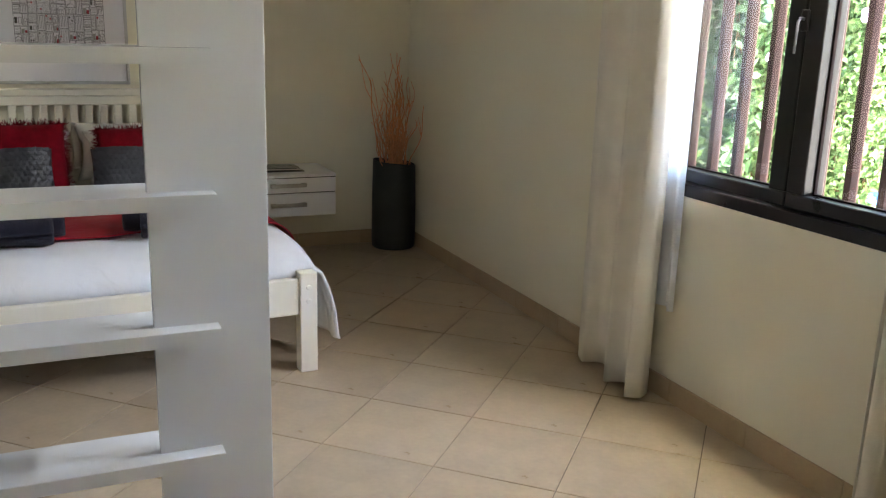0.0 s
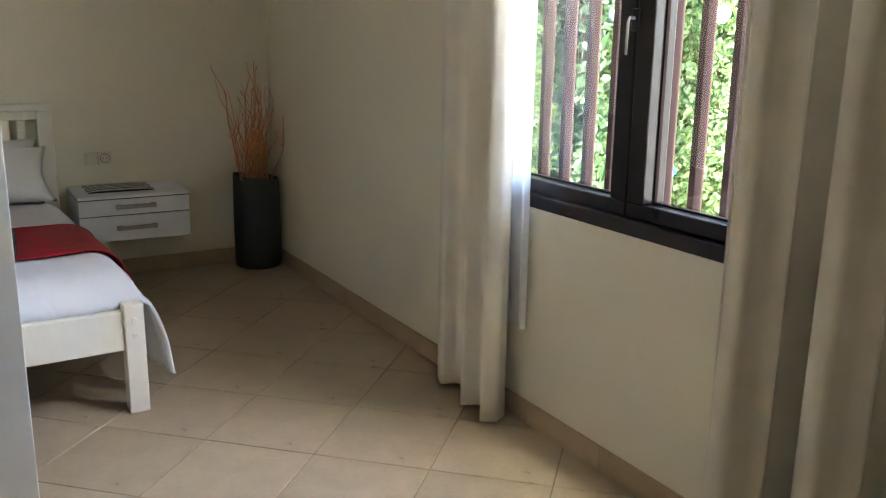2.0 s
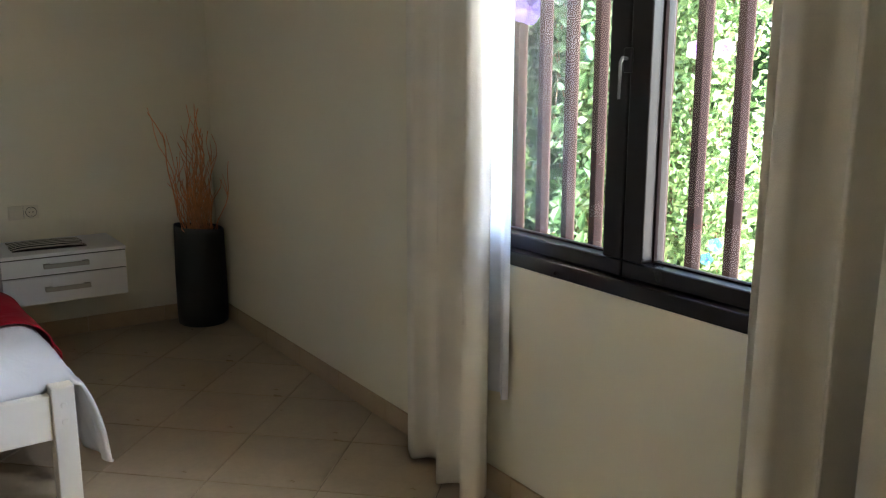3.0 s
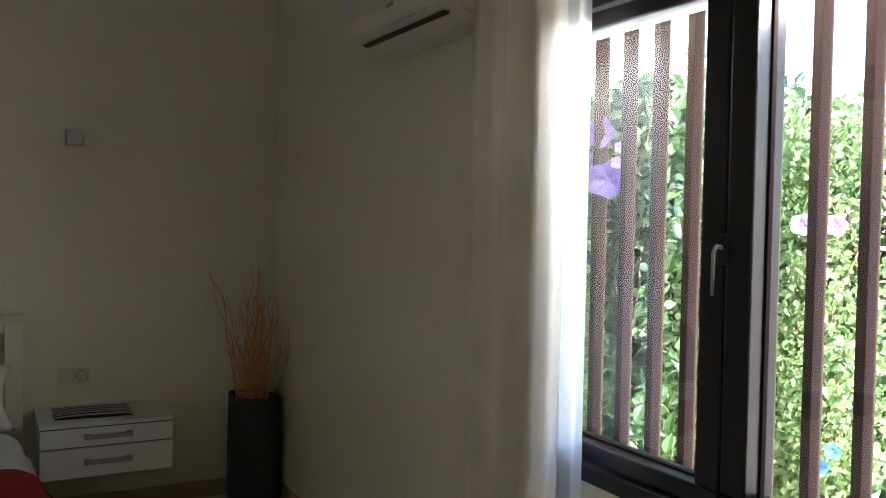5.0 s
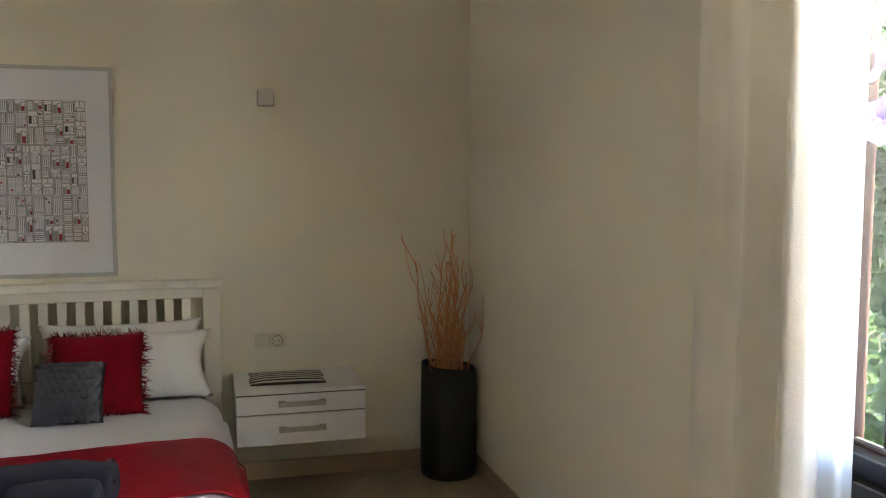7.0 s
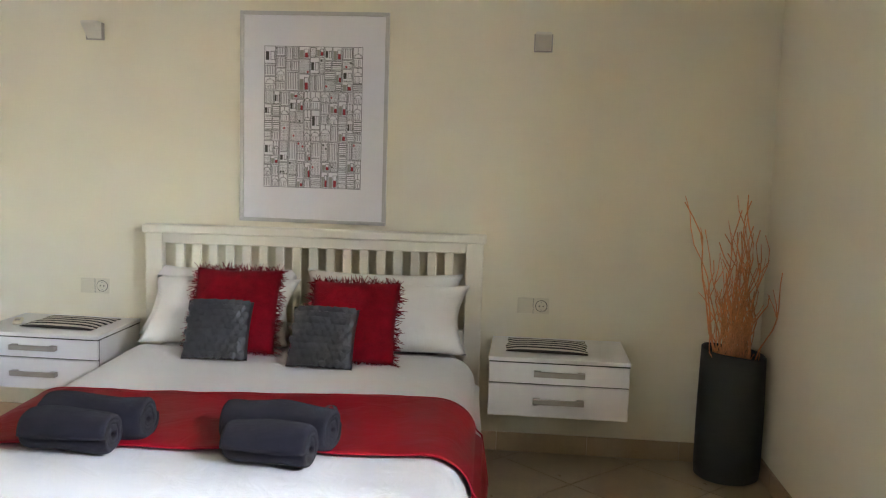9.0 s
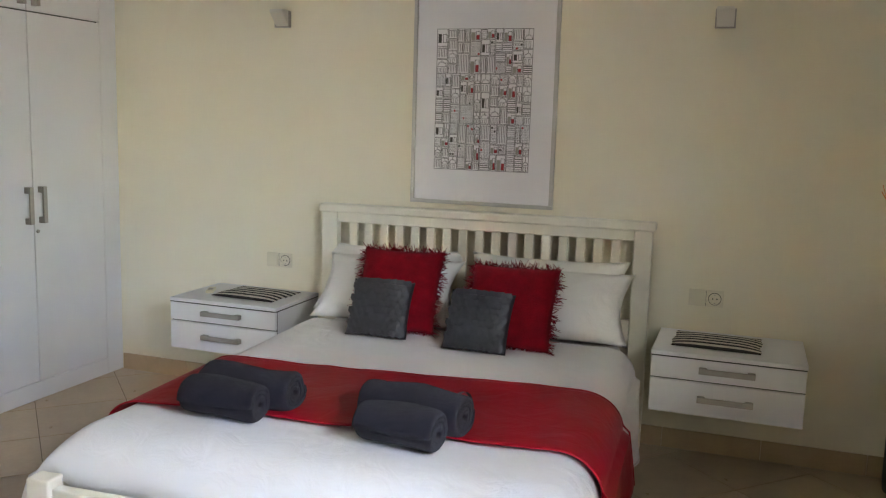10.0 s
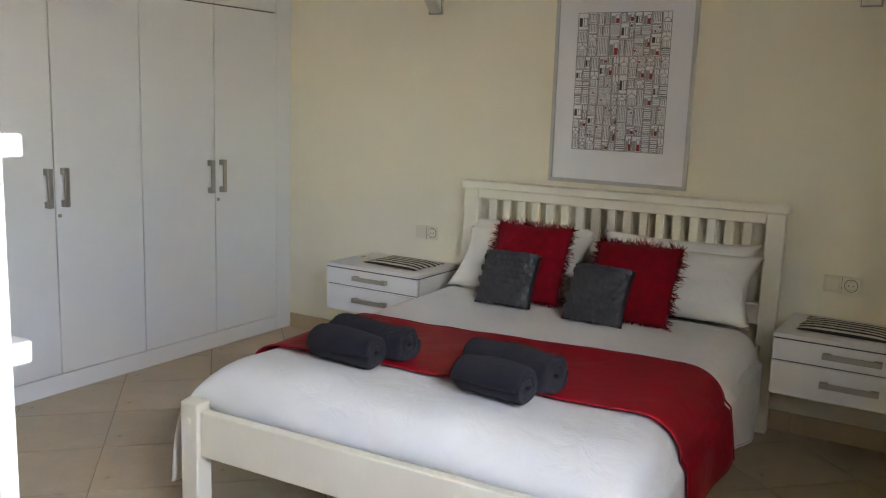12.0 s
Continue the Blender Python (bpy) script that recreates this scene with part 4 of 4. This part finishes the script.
def flower(m, mat, r, label, group):
    root = thing("flower", m, label, "flower", group)
    bm = bmesh.new()
    n = 25
    c = bm.verts.new((0, 0, -0.35 * r))
    rings = []
    for rr, zz in ((0.22, -0.18), (0.6, 0.0), (1.0, 0.05)):
        rings.append([bm.verts.new((r * rr * (1 + (0.10 if rr == 1 else 0.03) * math.cos(5 * 6.2832 * k / n)) * math.cos(6.2832 * k / n), r * rr * (1 + (0.10 if rr == 1 else 0.03) * math.cos(5 * 6.2832 * k / n)) * math.sin(6.2832 * k / n), r * (zz + 0.05 * math.cos(5 * 6.2832 * k / n)))) for k in range(n)])
    for k in range(n):
        bm.faces.new((c, rings[0][k], rings[0][(k + 1) % n]))
        for a, b in zip(rings, rings[1:]):
            bm.faces.new((a[k], b[k], b[(k + 1) % n], a[(k + 1) % n]))
    part("petals", bm, mat, root, smooth=True)
    tb = bmesh.new()
    tube(tb, [Vector((0, 0, -0.3 * r)), Vector((0, 0, -0.05 * r))], [0.05 * r, 0.16 * r], 8)
    part("throat", tb, THROAT, root, "dark flower centre")
    sm = bmesh.new()
    tube(sm, [Vector((0, 0, -0.3 * r)), Vector((0.01, 0.01, -0.16)), Vector((0.0, 0.03, -0.34))], [0.003, 0.0025, 0.002], 5)
    part("stalk", sm, STEM, root, "thin stalk")
    return root


# climbing vine on the bars, with violet flowers; its shade is in the leaf colour
vine = thing("climbing_vine", pose(3.20, 3.285, 0.6), "leafy climbing vine twined round the window bars, shade put into its leaf colour", "vine")


def vine_place(rd):
    t = rd.random()
    z = 0.15 + 1.36 * t ** 0.7
    wide = 0.06 + 0.13 * math.exp(-((z - 1.22) / 0.28) ** 2)
    return Vector((rd.uniform(-0.03, 0.14), rd.gauss(0, wide * 1.15) - 0.04 * math.sin(z * 4), z)), Vector((-1, -0.4, 0.3))


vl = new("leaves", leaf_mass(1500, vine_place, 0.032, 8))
vl.data.materials.append(SHADED_LEAF)
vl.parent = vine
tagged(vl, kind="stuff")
vb = bmesh.new()
for k in range(4):
    tube(vb, [Vector((0.03 + 0.02 * math.cos(i * 1.3 + k), -0.03 + 0.05 * math.sin(i * 1.1 + 2 * k), -0.645 + 2.06 * i / 14)) for i in range(15)], [0.005 - 0.0002 * i for i in range(15)], 5)
part("stems", vb, STEM, vine, "thin twining stems")
FV = "open violet trumpet flower on the climbing vine"
for y, z, r in ((3.277, 1.918, 0.052), (3.230, 1.757, 0.062), (3.320, 1.805, 0.052)):
    flower(look((3.08, y, z), (4.2, y + 0.75, z - 0.12)), PURPLE, r, FV, "violet flowers")
for y, z in ((3.165, 1.862), (3.182, 1.812)):
    flower(look((3.08, y, z), (4.2, y + 0.75, z - 0.12)), PALEP, 0.02, "small pale flower bud on the climbing vine", "pale buds")
for y, z, r, mat, lab in ((3.545, 1.616, 0.05, PALEP, "pale pink flower in the hedge"), (3.372, 1.617, 0.05, PALEP, "pale pink flower in the hedge"), (4.22, 1.376, 0.04, PALEP, "pale pink flower in the hedge"), (4.625, 0.938, 0.05, BLUEP, "blue flower in the hedge"), (4.50, 0.86, 0.045, BLUEP, "blue flower in the hedge"), (3.353, 0.66, 0.05, BLUEP, "blue flower in the hedge"), (3.40, 0.58, 0.045, BLUEP, "blue flower in the hedge"), (3.82, 0.75, 0.045, BLUEP, "blue flower in the hedge")):
    flower(look((4.10, 0.85 + (y - 0.85) * 0.906, 1.64 + (z - 1.64) * 0.906), (5.2, 0.85 + (y - 0.85) * 0.906 + 0.8, z - 0.1)), mat, r * (0.6 if mat is BLUEP else 0.85), lab, "hedge flowers")

# ---- floor tiles ----
PITCH, HALF = 0.440, 0.440 / 2 - 0.002
U0, V0, TURN = 3.476, -1.154, 0.020
R2 = math.sqrt(0.5)


def tile_xy(u, v):
    """From the tile grid (turned 45 degrees and a little more) to the room."""
    a, b = u * math.cos(TURN) + v * math.sin(TURN), v * math.cos(TURN) - u * math.sin(TURN)
    return ((a + b) * R2, (a - b) * R2)


def clip(poly, axis, lim, sign):
    out = []
    for i in range(len(poly)):
        p, q = poly[i], poly[(i + 1) % len(poly)]
        a, b = sign * (p[axis] - lim), sign * (q[axis] - lim)
        if a <= 0:
            out.append(p)
        if a * b < 0:
            t = a / (a - b)
            out.append((p[0] + (q[0] - p[0]) * t, p[1] + (q[1] - p[1]) * t))
    return out


def tile_mesh(poly):
    n = len(poly)
    cx, cy = sum(p[0] for p in poly) / n, sum(p[1] for p in poly) / n
    verts = [(x, y, -0.0039) for x, y in poly] + [(x, y, -0.0012) for x, y in poly]
    for x, y in poly:
        d = math.hypot(x - cx, y - cy) or 1
        verts.append((x - (x - cx) / d * 0.003, y - (y - cy) / d * 0.003, 0.0))
    faces = [tuple(range(2 * n, 3 * n))]
    for a in (0, n):
        faces += [(a + i, a + (i + 1) % n, a + n + (i + 1) % n, a + n + i) for i in range(n)]
    me = bpy.data.meshes.new("tile")
    me.from_pydata(verts, [], faces)
    me.materials.append(TILE)
    return me


corners = [tile_xy(a, b) for a, b in ((-HALF, -HALF), (HALF, -HALF), (HALF, HALF), (-HALF, HALF))]
full = tile_mesh(corners)
for i in range(-16, 16):
    for j in range(-16, 16):
        cx, cy = tile_xy(U0 + (i + 0.5) * PITCH, V0 + (j + 0.5) * PITCH)
        poly = [(cx + dx, cy + dy) for dx, dy in corners]
        cut = poly
        for axis, lim, sign in ((0, XE - 0.001, 1), (0, XW + 0.001, -1), (1, YN - 0.001, 1), (1, YS + 0.001, -1)):
            cut = clip(cut, axis, lim, sign) if cut else cut
        if len(cut) < 3:
            continue
        whole = all(abs(a[0] - b[0]) + abs(a[1] - b[1]) < 1e-6 for a, b in zip(cut, poly)) and len(cut) == 4
        mx, my = (cx, cy) if whole else (sum(p[0] for p in cut) / len(cut), sum(p[1] for p in cut) / len(cut))
        t = new("tile", full if whole else tile_mesh([(x - mx, y - my) for x, y in cut]))
        t.parent = floor
        t.location = (mx, my, 0)
